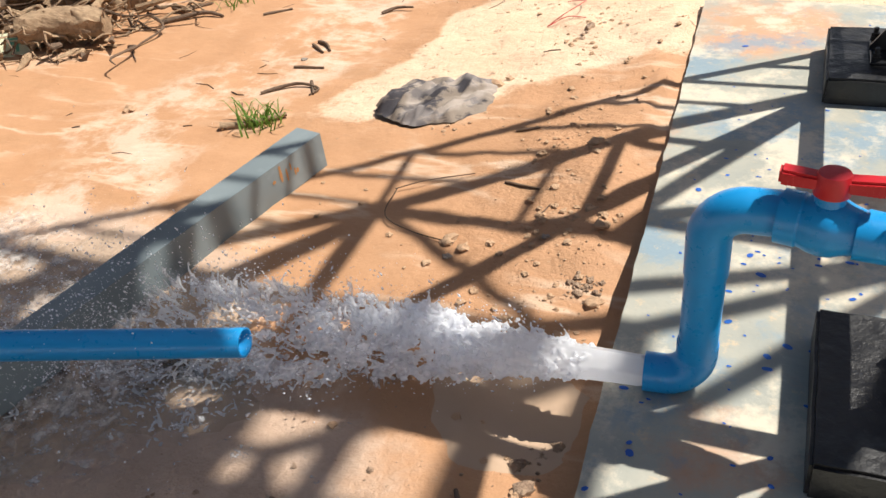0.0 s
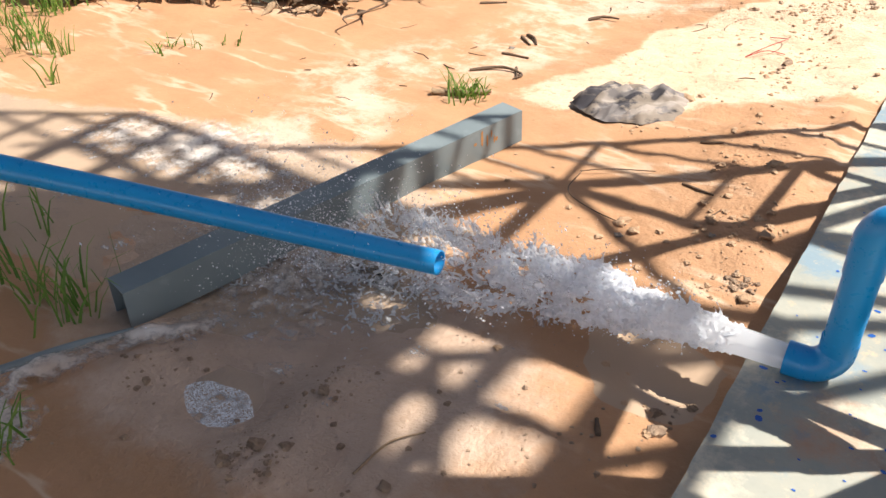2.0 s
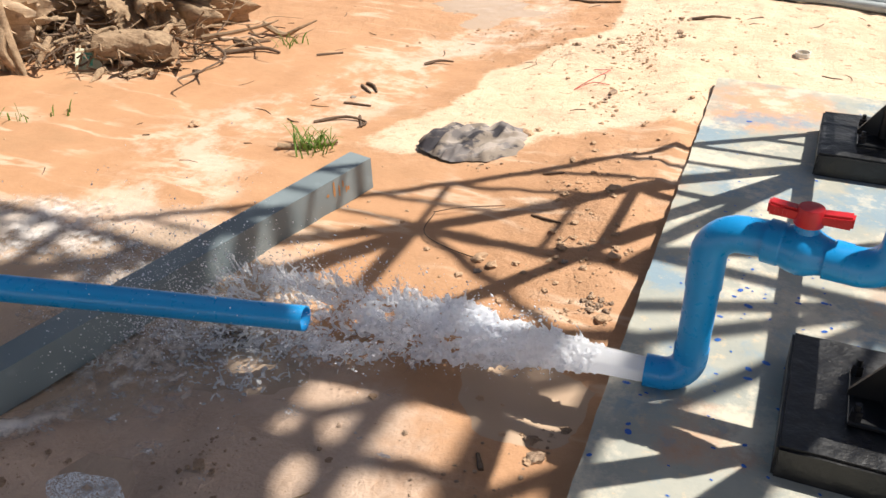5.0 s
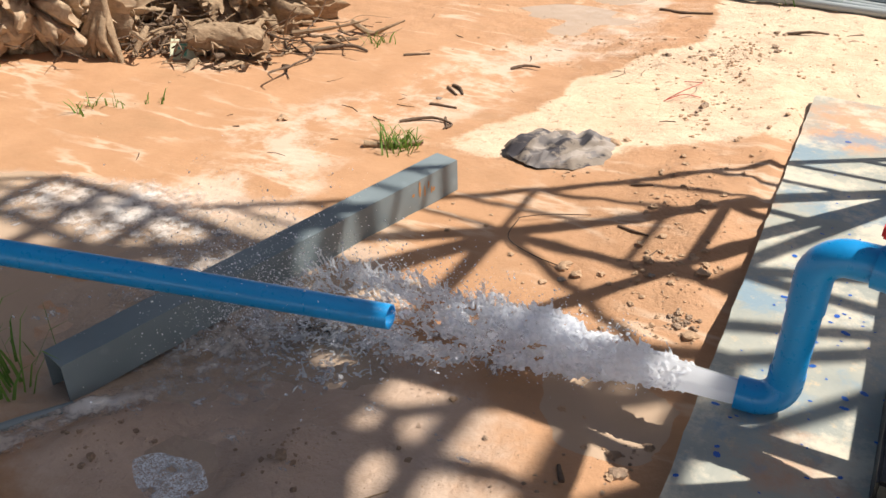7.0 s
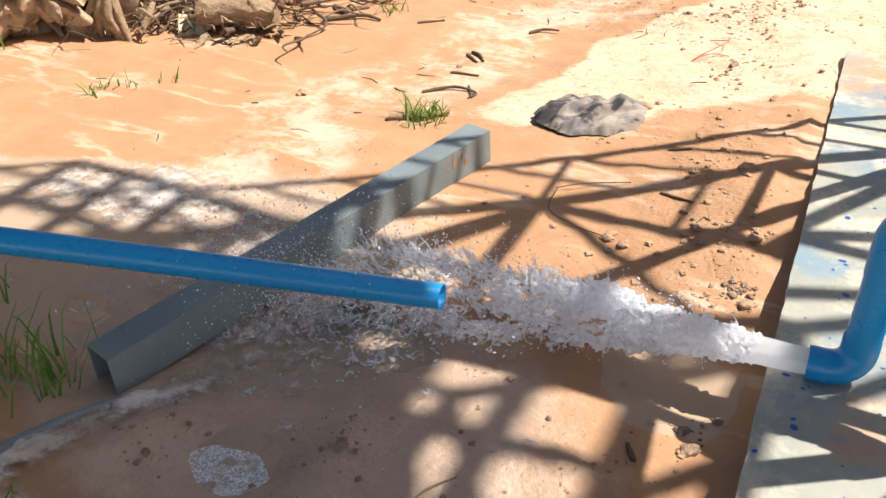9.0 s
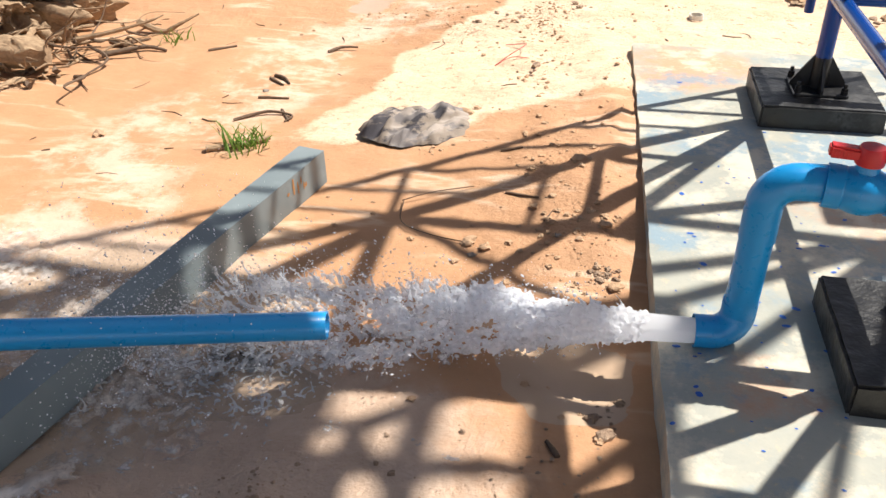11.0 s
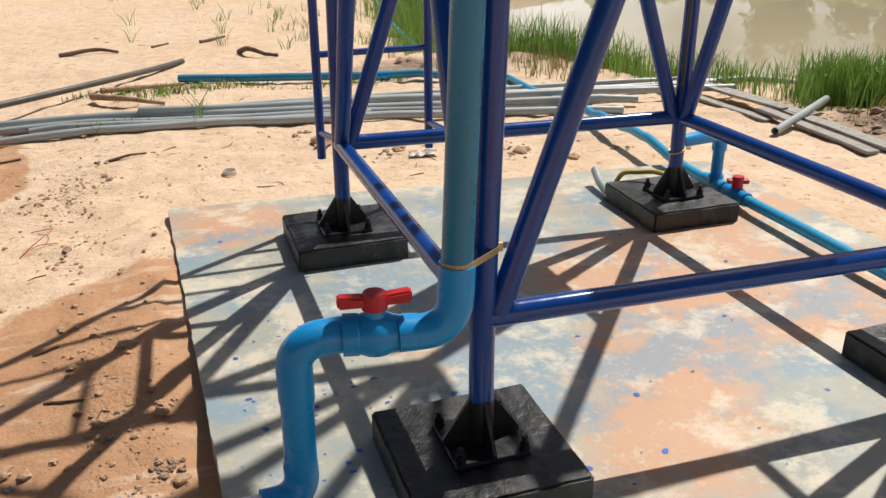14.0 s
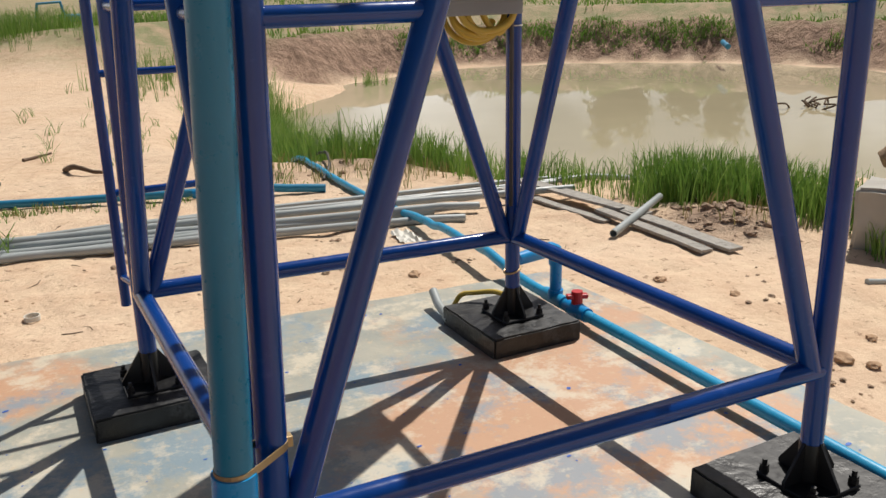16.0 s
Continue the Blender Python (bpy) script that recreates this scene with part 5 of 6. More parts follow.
def clumps(areas, droop=0.25):
    out = []
    for x, y, sx, sy, n, h in areas:
        for i in range(n):
            cx, cy = rng.gauss(x, sx), rng.gauss(y, sy)
            for k in range(7):
                out.append((cx + rng.gauss(0, 0.03), cy + rng.gauss(0, 0.03), h * rng.uniform(0.5, 1.15), abs(rng.gauss(droop, 0.2)), rng.uniform(0.0025, 0.005)))
    return out


grass("grass", clumps([(3.52, 2.72, 0.19, 0.2, 270, 0.31), (3.7, 2.25, 0.14, 0.2, 200, 0.29), (3.72, 1.78, 0.1, 0.14, 80, 0.3), (3.2, 3.35, 0.18, 0.2, 34, 0.17), (3.4, 1.25, 0.05, 0.06, 16, 0.2),
                       (2.95, 3.9, 0.2, 0.25, 60, 0.24), (2.9, 4.9, 0.25, 0.3, 150, 0.34), (2.6, 5.8, 0.3, 0.4, 230, 0.42), (2.55, 6.9, 0.3, 0.5, 240, 0.5), (2.9, 8.4, 0.4, 0.9, 420, 0.6), (3.6, 7.0, 0.3, 0.7, 260, 0.5), (3.3, 10.5, 0.4, 0.9, 300, 0.6), (4.3, 8.0, 0.2, 0.5, 60, 0.4),
                       (2.1, 5.5, 0.2, 0.3, 40, 0.25)]), GRASS, "lush green grass along the pond edge")
grass("grass", clumps([(0.2, 21.0, 1.0, 1.0, 420, 0.6), (-2.2, 22.0, 1.0, 1.0, 200, 0.5), (3.2, 26.0, 2.0, 1.5, 250, 0.5), (2.4, 13.5, 0.6, 1.5, 130, 0.45), (6.5, 14.8, 0.12, 0.12, 20, 0.4)]), GRASS, "green grass far off on the sand")
far_green = []
for i in range(5600):
    a = rng.uniform(-0.45, 1.95)
    r = rng.choice((1, 1.0, 1.24)) * 1.0
    dx, dy = math.cos(a), math.sin(a)
    u, v = (dx + dy) * 0.7071, (dx - dy) * 0.7071
    k = 1 / ((abs(u / AU) ** 2.4 + abs(v / AV) ** 2.4) ** (1 / 2.4))
    d = k * (1 + (rng.gauss(2.15, 0.22) if rng.random() < 0.6 else rng.uniform(3.0, 5.5)) / 6)
    x, y = PC[0] + dx * d, PC[1] + dy * d
    if noise.noise((x * 0.55, y * 0.55, 9)) < 0.08:
        continue
    for q in range(3):
        far_green.append((x + rng.gauss(0, 0.1), y + rng.gauss(0, 0.1), rng.uniform(0.05, 0.15), abs(rng.gauss(0.6, 0.25)), rng.uniform(0.008, 0.016)))
grass("grass", far_green, GRASS, "green scrub on the far pond bank")
field = []
for i in range(9000):
    a, r = rng.uniform(0.1, 1.5), 22 + 40 * rng.random() ** 1.3
    x, y = math.cos(a) * r, math.sin(a) * r
    if pond_ring(x, y)[0] < 3.5 or noise.noise((x * 0.1, y * 0.25, 5)) < -0.05:
        continue
    for q in range(2):
        field.append((x + rng.gauss(0, 0.3), y + rng.gauss(0, 0.3), rng.uniform(0.1, 0.3), abs(rng.gauss(0.6, 0.25)), rng.uniform(0.012, 0.03)))
grass("grass", field, GRASS, "green weeds on the far fields")
small = clumps([(-1.86, 0.95, 0.015, 0.015, 9, 0.1), (-3.05, 0.85, 0.05, 0.04, 2, 0.06), (-3.25, 0.72, 0.03, 0.03, 2, 0.08), (-0.45, 4.7, 0.3, 0.08, 40, 0.07), (0.9, 4.5, 0.3, 0.08, 30, 0.07), (-2.5, 5.8, 0.1, 0.1, 5, 0.15),
                (-0.35, 3.72, 0.01, 0.02, 2, 0.2), (-0.9, 3.7, 0.12, 0.05, 8, 0.08), (-2.45, 3.6, 0.12, 0.05, 4, 0.08), (1.55, 6.0, 0.15, 0.5, 20, 0.15), (1.3, 8.5, 0.6, 1.0, 30, 0.15), (0.3, 10.0, 1.2, 1.5, 20, 0.2), (-2.6, 1.95, 0.02, 0.02, 2, 0.08)], 0.7)
grass("grass", small, GRASS, "small green tufts in the sand")
grass("grass", clumps([(-3.9, 0.35, 0.22, 0.10, 26, 0.15), (-2.55, -0.55, 0.25, 0.1, 8, 0.2), (-2.35, -0.75, 0.15, 0.08, 6, 0.19), (-1.98, -1.02, 0.05, 0.03, 6, 0.24), (-2.06, -0.68, 0.05, 0.03, 3, 0.17), (-1.96, -0.62, 0.03, 0.02, 2, 0.2), (-1.71, -1.0, 0.03, 0.02, 4, 0.13), (-4.2, 0.7, 0.15, 0.15, 20, 0.15)], 0.55), GRASS, "long green weeds standing in the run-off")
grass("grass", clumps([(-0.5, 4.75, 0.35, 0.1, 40, 0.06), (2.3, 4.6, 0.4, 0.3, 60, 0.12), (2.0, 6.5, 0.3, 1.0, 50, 0.15), (3.3, 2.0, 0.2, 0.2, 20, 0.1)]), DRYGRASS, "dry straw and dead grass")


# ---------------------------------------------------------------- root pile and card
def stump_mesh(seed, size):
    """A torn root ball: lobes, deep clefts and fibrous ridges."""
    bm = bmesh.new()
    bmesh.ops.create_icosphere(bm, subdivisions=6, radius=1)
    o = Vector((seed, 0, 0))
    for v in bm.verts:
        d = v.co.normalized()
        n = 1 + 0.45 * noise.noise(d * 1.8 + o) + 0.34 * noise.noise(d * 4.3 + o)
        cleft = abs(noise.noise(d * 2.6 + o * 2))
        n -= 0.5 * step(0.16, 0.0, cleft)
        n += 0.22 * (1 - 2.2 * abs(noise.noise((d.x * 11 + seed, d.y * 11, d.z * 2.5)))) + 0.10 * (1 - 2 * abs(noise.noise((d.x * 27, d.y * 27, d.z * 7 + seed)))) + 0.05 * noise.noise(d * 45)
        v.co = Vector((d.x * size[0], d.y * size[1], d.z * size[2])) * n
    return bm


def root_pile():
    th = empty("root_pile", "heap of dry uprooted tree roots and bark", "roots")
    for seed, size, at, turn, mat in ((1.3, (0.44, 0.30, 0.40), (-4.18, 1.22, 0.12), 0.35, CLAYROOT), (5.0, (0.40, 0.24, 0.30), (-3.55, 2.02, 0.06), 0.5, BARK), (8.4, (0.34, 0.24, 0.30), (-4.15, 2.0, 0.1), 1.2, BARK), (11.0, (0.4, 0.3, 0.36), (-4.9, 1.15, 0.14), 0.1, CLAYROOT)):
        ob = smooth(part("stump", stump_mesh(seed, size), mat, th, "dry split stump with clinging soil"), 60)
        ob.location, ob.rotation_euler = at, (0, 0, turn)
    # a splayed root end standing in front
    for i in range(14):
        a = rng.gauss(0, 0.5)
        p0 = Vector((-3.62 + 0.02 * a, 1.22, 0.24))
        pts = [p0, p0 + Vector((0.03 * a, -0.02, -0.1)), p0 + Vector((0.10 * a, -0.05 + rng.gauss(0, 0.02), -0.22)), p0 + Vector((0.19 * a, -0.07 + rng.gauss(0, 0.03), -0.33))]
        smooth(part("root", sweep(bmesh.new(), bez(pts, 4), [0.012 + 0.008 * math.sin(k * 0.25) for k in range(13)], 6), BARK, th), 60)
    for i in range(230):
        x = rng.uniform(-4.9, -2.78)
        y = 1.26 + 0.15 * (x + 4.0) + rng.gauss(0.14, 0.16) + 0.3 * step(-3.4, -2.8, x)
        ln, a = rng.uniform(0.1, 0.42), rng.gauss(0.4, 0.8)
        p0 = Vector((x, y, gz(x, y) + abs(rng.gauss(0.02, 0.05))))
        d = Vector((math.cos(a), math.sin(a), rng.gauss(0.05, 0.25)))
        pts = [p0 + d * ln * t + Vector((rng.gauss(0, 0.025), rng.gauss(0, 0.025), rng.gauss(0, 0.02))) for t in (0, 0.35, 0.7, 1)]
        for p in pts:
            p.z = max(p.z, gz(p.x, p.y) + 0.006)
        rad = 0.003 + 0.013 * rng.random() ** 3
        bm = sweep(bmesh.new(), bez(pts, 4), [rad * (1.25 - 0.08 * k) * (1 + 0.5 * noise.noise((k * 0.9, i, 0))) for k in range(13)], 6)
        part("root", bm, BARK if rng.random() < 0.6 else DARKWOOD, th)
    for i in range(260):
        x = rng.uniform(-4.8, -2.9)
        y = 1.20 + 0.15 * (x + 4.0) + abs(rng.gauss(0, 0.25))
        z = gz(x, y) + rng.uniform(0.02, 0.30) * step(-3.0, -4.0, x) + 0.02
        d = Vector((rng.gauss(0.2, 0.6), rng.gauss(-0.4, 0.4), rng.gauss(-0.5, 0.6))).normalized()
        ln, w = rng.uniform(0.05, 0.22), rng.uniform(0.004, 0.02)
        side = d.orthogonal().normalized()
        pts = [Vector((x, y, z)) + d * ln * t + side * rng.gauss(0, 0.015) for t in (0, 0.33, 0.66, 1)]
        for p in pts:
            p.z = max(p.z, gz(p.x, p.y) + 0.004)
        bm = sweep(bmesh.new(), pts, [w * 0.6, w, w * 0.7, w * 0.1], 5)
        for v in bm.verts:          # flat shreds of bark
            c = min(pts, key=lambda p: (p - v.co).length)
            v.co -= side * (v.co - c).dot(side) * 0.7
        part("splinter", bm, BARK if rng.random() < 0.65 else DARKWOOD, th)
    # a thick broken log end in front
    line = bez([(-3.30, 1.40, 0.0), (-3.14, 1.50, 0.0), (-2.97, 1.56, -0.02)], 14)
    bm = sweep(bmesh.new(), line, [0.058 * (0.75 + 0.35 * math.sin(0.4 + k * 0.085)) for k in range(len(line))], 40)
    for v in bm.verts:
        p = v.co
        v.co += noise.noise_vector((p.x * 7, p.y * 30, p.z * 30)) * 0.016 + noise.noise_vector(p * 60) * 0.007
    smooth(part("log", bm, BARK, th), 40)
    return th


root_pile()
bm = bmesh.new()
box(bm, (-0.065, -0.05, 0), (0.065, 0.05, 0.006))
card = empty("card", "faded cream card with green print stuck in the soil", "card")
part("sheet", bevelled(bm, 0.002), PAPER, card)
bm = bmesh.new()
for lo, hi in (((-0.03, 0.0, 0.0075), (0.035, 0.012, 0.008)), ((0.0, -0.03, 0.0075), (0.013, 0.0, 0.008)), ((-0.035, 0.02, 0.0075), (0.01, 0.028, 0.008))):
    box(bm, lo, hi)
part("print", bm, GREEN_PRINT, card, "green printed marks")
card.matrix_world = pose(-3.33, 1.39, gz(-3.33, 1.39) + 0.035, 55, 8, 35)

# ---------------------------------------------------------------- pipes and boards behind the tower
def lie(name, pts, r, mat, label, category, group="", inner=None):
    line = bez(pts, 10)
    line = [Vector((p.x, p.y, gz(p.x, p.y) + r + p.z)) for p in line]
    for q in range(3):
        line = [line[0]] + [Vector((b.x, b.y, max(b.z, (a.z + c.z) / 2))) for a, b, c in zip(line, line[1:], line[2:])] + [line[-1]]
    th = empty(name, label, category, group)
    tube("pipe_body", line, r, mat, th, 16, inner=inner)
    return th


GREYS = [((-2.28, 4.20, 0.03), (2.17, 3.05, 0.02), 0.024), ((-2.2, 4.1, 0.0), (1.9, 3.12, 0.0), 0.023), ((-0.7, 3.78, 0.055), (2.9, 3.1, 0.04), 0.022), ((-1.3, 3.82, 0.0), (2.0, 2.92, 0.0), 0.024),
         ((0.0, 3.9, 0.0), (3.7, 3.45, 0.0), 0.02), ((-0.2, 4.0, 0.0), (3.6, 3.62, 0.0), 0.017), ((-1.6, 3.72, 0.0), (0.6, 3.4, 0.0), 0.023), ((0.5, 3.55, 0.03), (3.0, 3.45, 0.0), 0.022)]
for (x0, y0, z0), (x1, y1, z1), r in GREYS:
    lie("grey_pipe", [(x0, y0, z0), ((x0 + x1) / 2, (y0 + y1) / 2, (z0 + z1) / 2), (x1, y1, z1)], r, GREY_PVC, "long grey plastic conduit lying in a loose bundle", "pipe", "bundle of grey pipes", 0.003)
band = empty("tape_band", "red tape wound round a grey pipe end", "tape")
tube("band", [(-1.87, 4.075, gz(-1.87, 4.08) + 0.061), (-1.82, 4.06, gz(-1.83, 4.06) + 0.061)], 0.0315, RED, band, 14)
lie("black_pipe", [(-4.4, 2.4, 0.0), (-2.7, 3.2, 0.0), (-1.96, 3.98, 0.10), (-1.08, 4.86, 0.05), (-0.37, 5.95, 0.0)], 0.022, BLACK_HOSE, "long dark weathered pipe lying over the bundle", "pipe")
lie("blue_far_pipe", [(-0.43, 5.1, 0.0), (0.94, 4.5, 0.02), (1.62, 4.2, 0.0)], 0.029, PVC_OLD, "faded blue PVC pipe with a socket joint", "pipe")
tagged(tube("pipe_socket", [(0.80, 4.56, gz(0.8, 4.56) + 0.042), (1.0, 4.47, gz(1.0, 4.47) + 0.046)], 0.035, PVC, None, 16), "blue PVC coupling on the far pipe", "coupling")


def supply():
    """The blue supply line along the slab with its tee, drop and small red valve."""
    th = empty("supply_pipe", "blue PVC supply pipe running along the slab edge", "pipe")
    pts = [(3.0, 14.5), (2.65, 11.6), (2.38, 9.6), (2.13, 7.5), (1.90, 5.7), (1.79, 4.4), (1.735, 3.4), (1.67, 2.6), (1.59, 1.95)]
    line = [Vector((p.x, p.y, max(gz(p.x, p.y), -0.5) + 0.03 + 0.075 * step(3.6, 1.95, p.y))) for p in bez([(x, y, 0) for x, y in pts], 9)] + [Vector((1.57, 1.6, 0.045)), Vector((1.553, 0.9, 0.05)), Vector((1.545, 0.3, 0.05)), Vector((1.555, -0.4, 0.04)), Vector((1.58, -0.95, 0.022)), Vector((1.64, -1.5, -0.06))]
    tube("pipe_body", bez(line, 3), 0.022, PVC_LIGHT, th, 18)
    tube("tee", [(1.568, 1.47, 0.046), (1.562, 1.33, 0.047)], 0.028, PVC_LIGHT, th, 18)
    tube("drop", [(1.566, 1.40, 0.03), (1.566, 1.40, 0.22)], 0.024, PVC, th, 16)
    tube("drop_collar", [(1.566, 1.40, 0.05), (1.566, 1.40, 0.085)], 0.031, PVC, th, 16)
    bend = [Vector((1.566, 1.40, 0.19)), Vector((1.566, 1.40, 0.225)), Vector((1.556, 1.397, 0.248)), Vector((1.53, 1.39, 0.26)), Vector((1.35, 1.345, 0.262))]
    tube("cross_pipe", bend, [0.030, 0.030, 0.030, 0.03, 0.024], PVC, th, 16)
    tube("clip", [on_leg("c", 0.25) + Vector((0.03 * math.cos(a), 0.03 * math.sin(a), 0.01 * math.cos(a))) for a in (2 * math.pi * k / 24 for k in range(25))], 0.004, BRASS, th, 6)
    v = smooth(part("valve", sweep(bmesh.new(), [(1.562, 1.31, 0.047), (1.561, 1.28, 0.047), (1.560, 1.25, 0.047), (1.560, 1.22, 0.047), (1.559, 1.18, 0.048)], [0.028, 0.03, 0.036, 0.03, 0.028], 18), PVC, th))
    bm = bmesh.new()
    box(bm, (-0.014, -0.042, 0), (0.014, 0.042, 0.018))
    bevelled(bm, 0.005)
    sweep(bm, [(0, 0, -0.02), (0, 0, 0.03)], 0.022, 14)
    h = part("handle", bm, RED, v, "small red lever handle")
    h.matrix_world = pose(1.560, 1.25, 0.095, 0, 0, 70)
    return th


supply()
lie("black_hose", [(1.95, 6.6, 0.03), (2.05, 5.6, 0.06), (1.95, 5.0, 0.04), (1.75, 4.6, 0.0)], 0.012, BLACK_HOSE, "thin black hose beside the blue pipe", "hose")

# yellow cable end and grey stub behind plinth c
tagged(tube("yellow_hose", bez([(1.30, 1.33, 0.13), (1.29, 1.42, 0.12), (1.24, 1.47, 0.11), (1.19, 1.50, 0.10), (1.16, 1.52, 0.04)], 8), 0.010, YELLOW, None, 12), "short yellow hose end coming out beside the plinth", "hose")
tagged(tube("grey_stub", [(1.12, 1.47, 0.02), (1.14, 1.60, 0.04), (1.16, 1.68, 0.065)], 0.018, GREY_PVC, None, 14, inner=0.003), "short grey pipe stub on the slab", "pipe stub")

# control box and coiled yellow hose hung on leg c
ctrl = empty("control_box", "grey sheet-metal box hung on a tower leg", "box")
bm = bmesh.new()
box(bm, (0.90, 1.20, 1.16), (1.275, 1.40, 1.74))
part("case", bevelled(bm, 0.006), GREY_BOX, ctrl)
bm = bmesh.new()
box(bm, (0.915, 1.192, 1.20), (1.26, 1.2, 1.72))
part("door", bevelled(bm, 0.003), GREY_BOX, ctrl)
coil = empty("hose_coil", "coil of yellow hose hanging below the grey box", "hose")
for i in range(4):
    pts = []
    for k in range(41):
        a = math.pi * (0.0 + k / 40 * 1.0) + math.pi
        r = 0.10 + 0.008 * i
        pts.append(Vector((1.155 + r * math.cos(a) * (1 - 0.06 * i), 1.225 + 0.03 * i - 0.03 * math.cos(a) * (i % 2), 1.175 + 0.10 * math.sin(a) * (0.65 + 0.14 * i))))
    tube("loop", pts, 0.0105, YELLOW, coil, 10)
for dx in (-0.05, 0.01):
    tube("loop", bez([(1.155 + dx - 0.03, 1.24, 1.18), (1.155 + dx, 1.24, 1.13), (1.155 + dx + 0.05, 1.25, 1.10), (1.155 + dx + 0.09, 1.26, 1.14)], 6), 0.0105, YELLOW, coil, 10)
tagged(tube("cable_tie", [on_leg("c", 1.12) + Vector((0.0285 * math.cos(a), 0.0285 * math.sin(a), 0)) for a in (2 * math.pi * k / 24 for k in range(25))], 0.0025, WHITE_PLASTIC, None, 6), "white cable tie round a tower leg", "cable tie")
tagged(tube("leg_cable", [on_leg("c", 0.5) + Vector((-0.022, -0.022, 0)), on_leg("c", 1.4) + Vector((-0.022, -0.022, 0))], 0.007, BLACK_HOSE, None, 8), "black cable running down a tower leg", "cable")


def board(x0, y0, x1, y1, w, z, mat, label, name="plank"):
    d = Vector((x1 - x0, y1 - y0, 0))
    L = d.length
    bm = bmesh.new()
    box(bm, (0, -w / 2, 0), (L, w / 2, 0.016))
    bmesh.ops.subdivide_edges(bm, edges=[e for e in bm.edges if e.calc_length() > L * 0.5], cuts=10)
    for v in bm.verts:
        v.co.z += 0.006 * noise.noise((v.co.x * 3, w * 30, x0))
    ob = part(name, bm, mat)
    ob.matrix_world = Matrix.Translation((x0, y0, max(gz(x0, y0), gz(x1, y1), gz((x0 + x1) / 2, (y0 + y1) / 2)) + z)) @ Matrix.Rotation(math.atan2(d.y, d.x), 4, "Z")
    return tagged(ob, label, "plank", "boards by the grass")


for x0, y0, x1, y1, w, z in ((2.80, 1.63, 2.83, 2.62, 0.09, 0.004), (2.68, 1.70, 2.72, 2.60, 0.07, 0.006), (2.86, 2.35, 2.76, 3.36, 0.10, 0.024), (2.66, 2.45, 2.58, 3.45, 0.06, 0.004), (2.80, 2.5, 2.69, 3.45, 0.05, 0.044)):
    board(x0, y0, x1, y1, w, z, PLANK, "grey weathered board lying on the sand")
st = [Vector((2.46, 2.15, gz(2.46, 2.15) + 0.025)), Vector((3.10, 2.52, gz(3.10, 2.52) + 0.075))]
tagged(tube("pipe_stub", st, 0.021, GREY_PVC, None, 14, inner=0.003), "grey pipe offcut leaning across the boards", "pipe")
for i in range(120):
    x, y = rng.gauss(3.14, 0.13), rng.gauss(2.08, 0.19)
    stone(x, y, 0.006 + 0.030 * rng.random() ** 3, MUD_CLOD, "clod", "dug brown clod in the spoil by the grass")
for i in range(24):
    x, y = (rng.gauss(1.35, 0.3), rng.gauss(5.0, 0.12)) if i % 2 else (rng.gauss(2.5, 0.35), rng.gauss(5.0, 0.3))
    stone(x, y, rng.uniform(0.01, 0.035), MUD_CLOD, "clod", "dug brown clod in the spoil by the grass")

# dented tin with hose on it, at the pond's edge
tin = empty("tin_box", "dented rusty square tin standing by the grass", "tin")
bm = bmesh.new()
box(bm, (-0.14, -0.14, 0), (0.14, 0.14, 0.33))
bmesh.ops.bevel(bm, geom=list(bm.edges), offset=0.02, segments=3, affect="EDGES")
bmesh.ops.subdivide_edges(bm, edges=[e for e in bm.edges if e.calc_length() > 0.15], cuts=8, use_grid_fill=True)
for v in bm.verts:
    v.co += noise.noise_vector(v.co * 7) * 0.014
smooth(part("can", bm, TIN, tin), 50)
tin.matrix_world = pose(3.50, 1.33, gz(3.50, 1.33), 0, 0, 25)
for i in range(3):
    tagged(tube("black_hose", bez([(3.40 + 0.03 * i, 1.46, 0.19), (3.44 + 0.03 * i, 1.38, 0.235 + 0.01 * i), (3.54, 1.28 - 0.02 * i, 0.23), (3.68, 1.20, 0.19)], 6), 0.010, BLACK_HOSE, None, 8), "black hose draped over the tin", "hose", "hoses on the tin")
stick([(3.40, 1.48, 0.36), (3.38, 1.53, 0.45)], 0.004)
bm = sweep(bmesh.new(), bez([(3.95, 1.72, 0.28), (4.15, 1.6, 0.38), (4.45, 1.4, 0.2), (4.7, 1.2, -0.3)], 6), [0.05, 0.06, 0.07, 0.075, 0.08, 0.08, 0.085, 0.09, 0.09, 0.09, 0.1, 0.1, 0.11, 0.11, 0.12, 0.12, 0.12, 0.12, 0.12], 14)
for v in bm.verts:
    v.co += noise.noise_vector(v.co * 16) * 0.02
tagged(smooth(part("stump_limb", bm, BARK), 50), "broken grey root limb sticking up by the pond", "root")

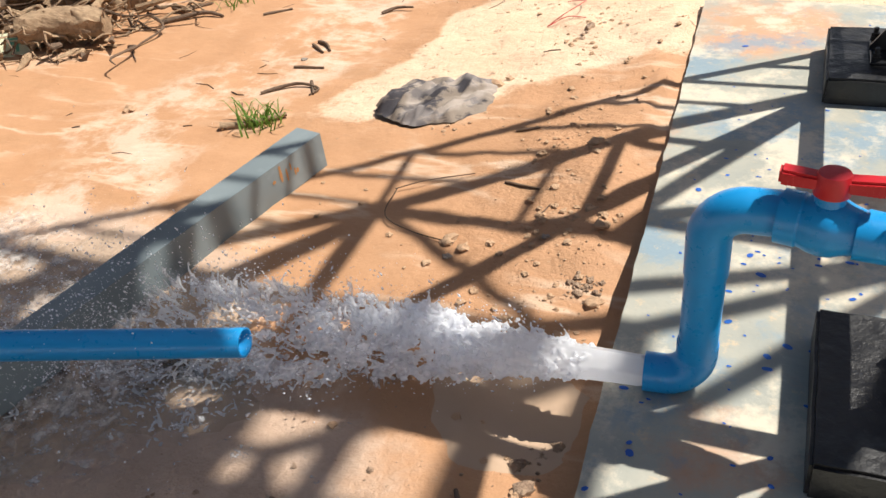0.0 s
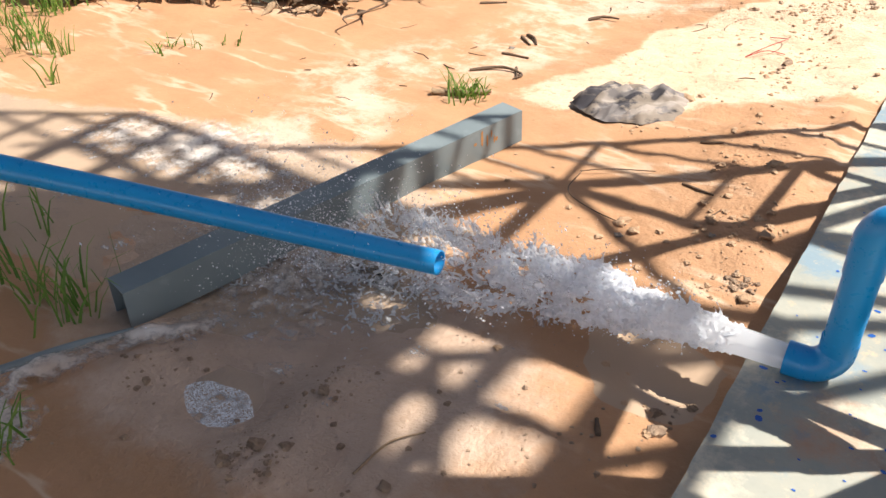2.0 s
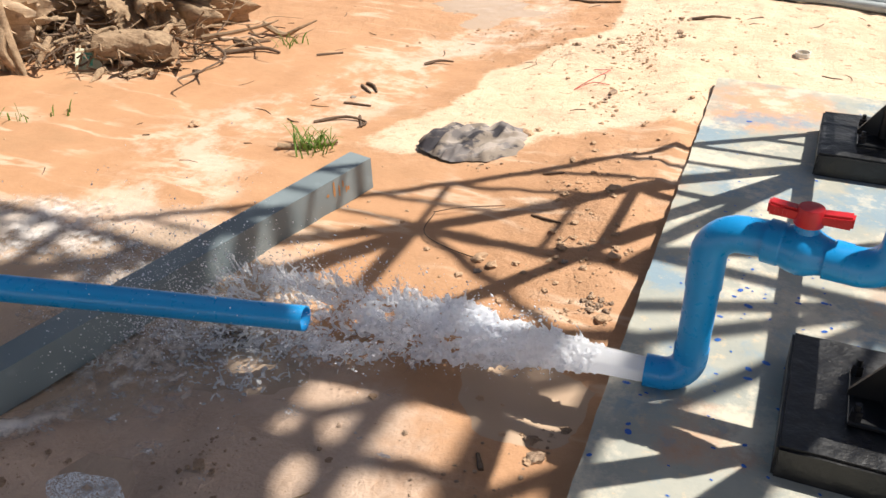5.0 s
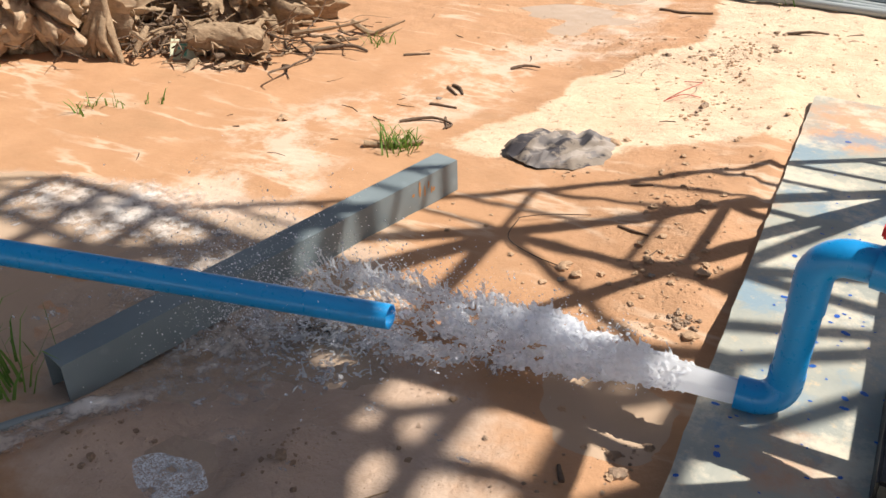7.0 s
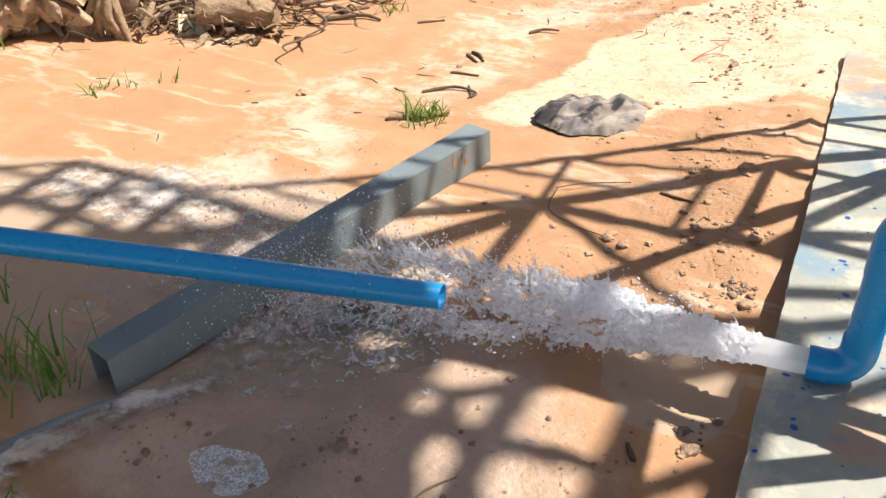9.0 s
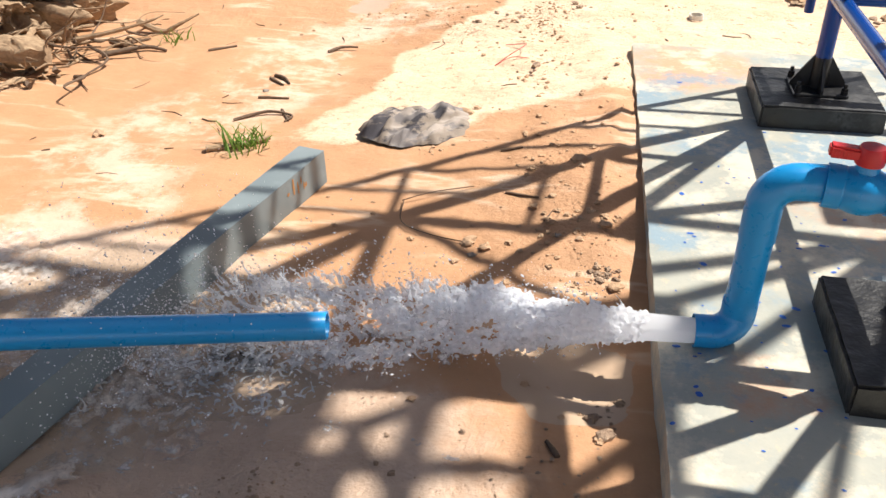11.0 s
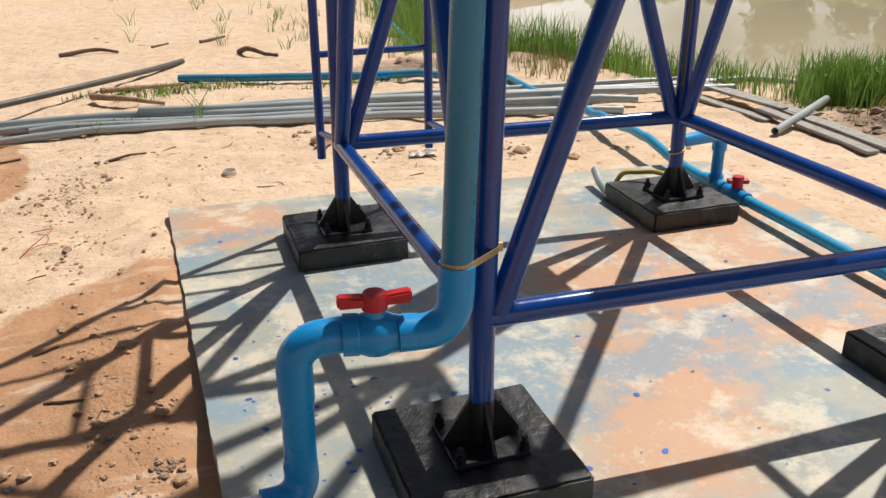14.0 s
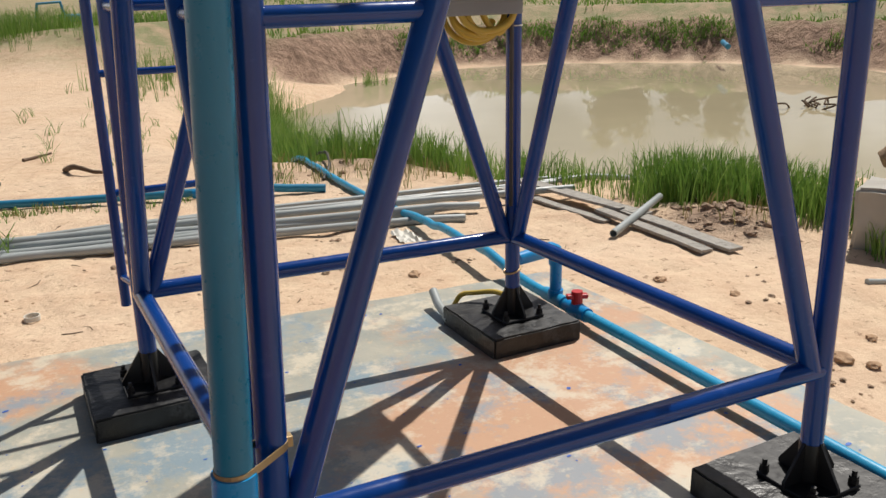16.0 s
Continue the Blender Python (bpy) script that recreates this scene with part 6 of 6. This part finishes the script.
# white cap, brown bag, plastic scraps
tagged(tube("ring_cap", [(-0.30, 2.52, gz(-0.3, 2.52)), (-0.30, 2.52, gz(-0.3, 2.52) + 0.02)], 0.033, WHITE_PLASTIC, None, 20, inner=0.004), "pale plastic ring cap lying on the sand", "cap")
for x, y, s, mat, lab in ((0.22, 2.86, 0.08, BARK, "dry brown husk lying on the sand"), (1.55, 2.75, 0.12, WHITE_PLASTIC, "crumpled pale plastic scrap"), (0.62, 2.45, 0.07, WHITE_PLASTIC, "crumpled pale plastic scrap"), (3.05, 3.75, 0.06, PVC_OLD, "crumpled teal plastic scrap")):
    bm = bmesh.new()
    bmesh.ops.create_grid(bm, x_segments=14, y_segments=10, size=1)
    for v in bm.verts:
        v.co = Vector((v.co.x * s * (1 + 0.3 * noise.noise((v.co.x, v.co.y, x))), v.co.y * s * 0.45, 0.008 + 0.35 * s * abs(noise.noise((v.co.x * 2.3, v.co.y * 2.3, y)))))
    ob = smooth(part("scrap", bm, mat), 40)
    ob.location = (x, y, gz(x, y))
    ob.rotation_euler = (0, 0, x * 5)
    tagged(ob, lab, "scrap", "scraps on the sand")

# far away: pump head on the sand, pipe through the bank, branch in the pond
pump = empty("pump_head", "small teal pump pipework far off on the sand", "pump")
px, py = 2.3, 30.0
pz = gz(px, py)
tube("pipe_body", [(px - 1.0, py, pz + 0.05), (px - 0.9, py, pz + 0.62), (px - 0.2, py, pz + 0.66), (px - 0.1, py, pz + 0.1)], 0.05, PVC_OLD, pump, 10)
tube("barrel", [(px - 0.3, py, pz + 0.14), (px + 0.6, py, pz + 0.14)], 0.14, PVC_OLD, pump, 12)
a = (14.2, 12.7)
tagged(tube("bank_pipe", [(13.9, 12.55, -0.22), (14.6, 13.4, -0.2)], 0.06, PVC_OLD, None, 12), "blue pipe end sticking out of the far bank", "pipe")
for i in range(9):
    x, y = 10.8 + rng.gauss(0, 0.15), 7.8 + rng.gauss(0, 0.12)
    pts = [Vector((x, y, -0.72)), Vector((x + rng.gauss(0, 0.12), y + rng.gauss(0, 0.12), -0.62)), Vector((x + rng.gauss(0, 0.25), y + rng.gauss(0, 0.2), -0.66 + rng.uniform(0, 0.12)))]
    tagged(smooth(part("branch", sweep(bmesh.new(), bez(pts, 4), 0.014, 6), DARKWOOD)), "dark dead branch lying in the pond", "branch", "branches in the pond")


# ---------------------------------------------------------------- trees mirrored in the pond
def tree(x, y, h, seed, wide=0.13):
    r = random.Random(seed)
    th = empty("tree", "tall broad-leaved tree beyond the far field", "tree", "trees beyond the pond", (x, y, gz(x, y)))
    bm = bmesh.new()
    sweep(bm, [(0, 0, -0.2), (0.05 * h * r.uniform(-0.3, 0.3), 0, h * 0.35), (0, 0.03 * h, h * 0.75)], [0.03 * h, 0.022 * h, 0.008 * h], 8)
    for i in range(7):
        a, z = r.uniform(0, 6.28), h * r.uniform(0.3, 0.7)
        sweep(bm, [(0, 0, z), (math.cos(a) * h * 0.12, math.sin(a) * h * 0.12, z + h * 0.1), (math.cos(a) * h * 0.2, math.sin(a) * h * 0.2, z + h * 0.22)], [0.012 * h, 0.008 * h, 0.003 * h], 6)
    part("trunk", bm, DARKWOOD, th)
    verts, faces = [], []
    blobs = [(r.gauss(0, wide) * h, r.gauss(0, wide) * h, h * r.uniform(0.38, 0.95), h * r.uniform(0.06, 0.13)) for i in range(22)]
    for i in range(1500):
        bx, by, bz, br = r.choice(blobs)
        p = Vector((bx + r.gauss(0, 0.55) * br, by + r.gauss(0, 0.55) * br, bz + r.gauss(0, 0.5) * br))
        u = Vector((r.gauss(0, 1), r.gauss(0, 1), r.gauss(0, 1))).normalized()
        w = u.orthogonal().normalized()
        s = 0.05 * h * r.uniform(0.6, 1.3)
        b = len(verts)
        verts += [(p - u * s)[:], (p + w * s * 0.6)[:], (p + u * s)[:], (p - w * s * 0.6)[:]]
        faces.append((b, b + 1, b + 2, b + 3))
    me = bpy.data.meshes.new("crown")
    me.from_pydata(verts, [], faces)
    me.materials.append(CROWN)
    new("crown", me).parent = th
    return th


TALL = [(51.3, 60, 8.2), (50.0, 61, 7.9), (46.6, 60, 6.6), (44.0, 60, 7.6)]
LINE = [(22 + 1.9 * i + 0.6 * math.sin(i * 2.3), 62 + 2 * math.sin(i * 1.7), 4.3 + 0.4 * math.sin(i * 3.1)) for i in range(28)]
for i, (ang, dist, h) in enumerate(TALL + LINE):
    tree(-0.3 + dist * math.cos(radians(ang)), -1.2 + dist * math.sin(radians(ang)), h, 20 + i, 0.055 if h > 6 else 0.13)
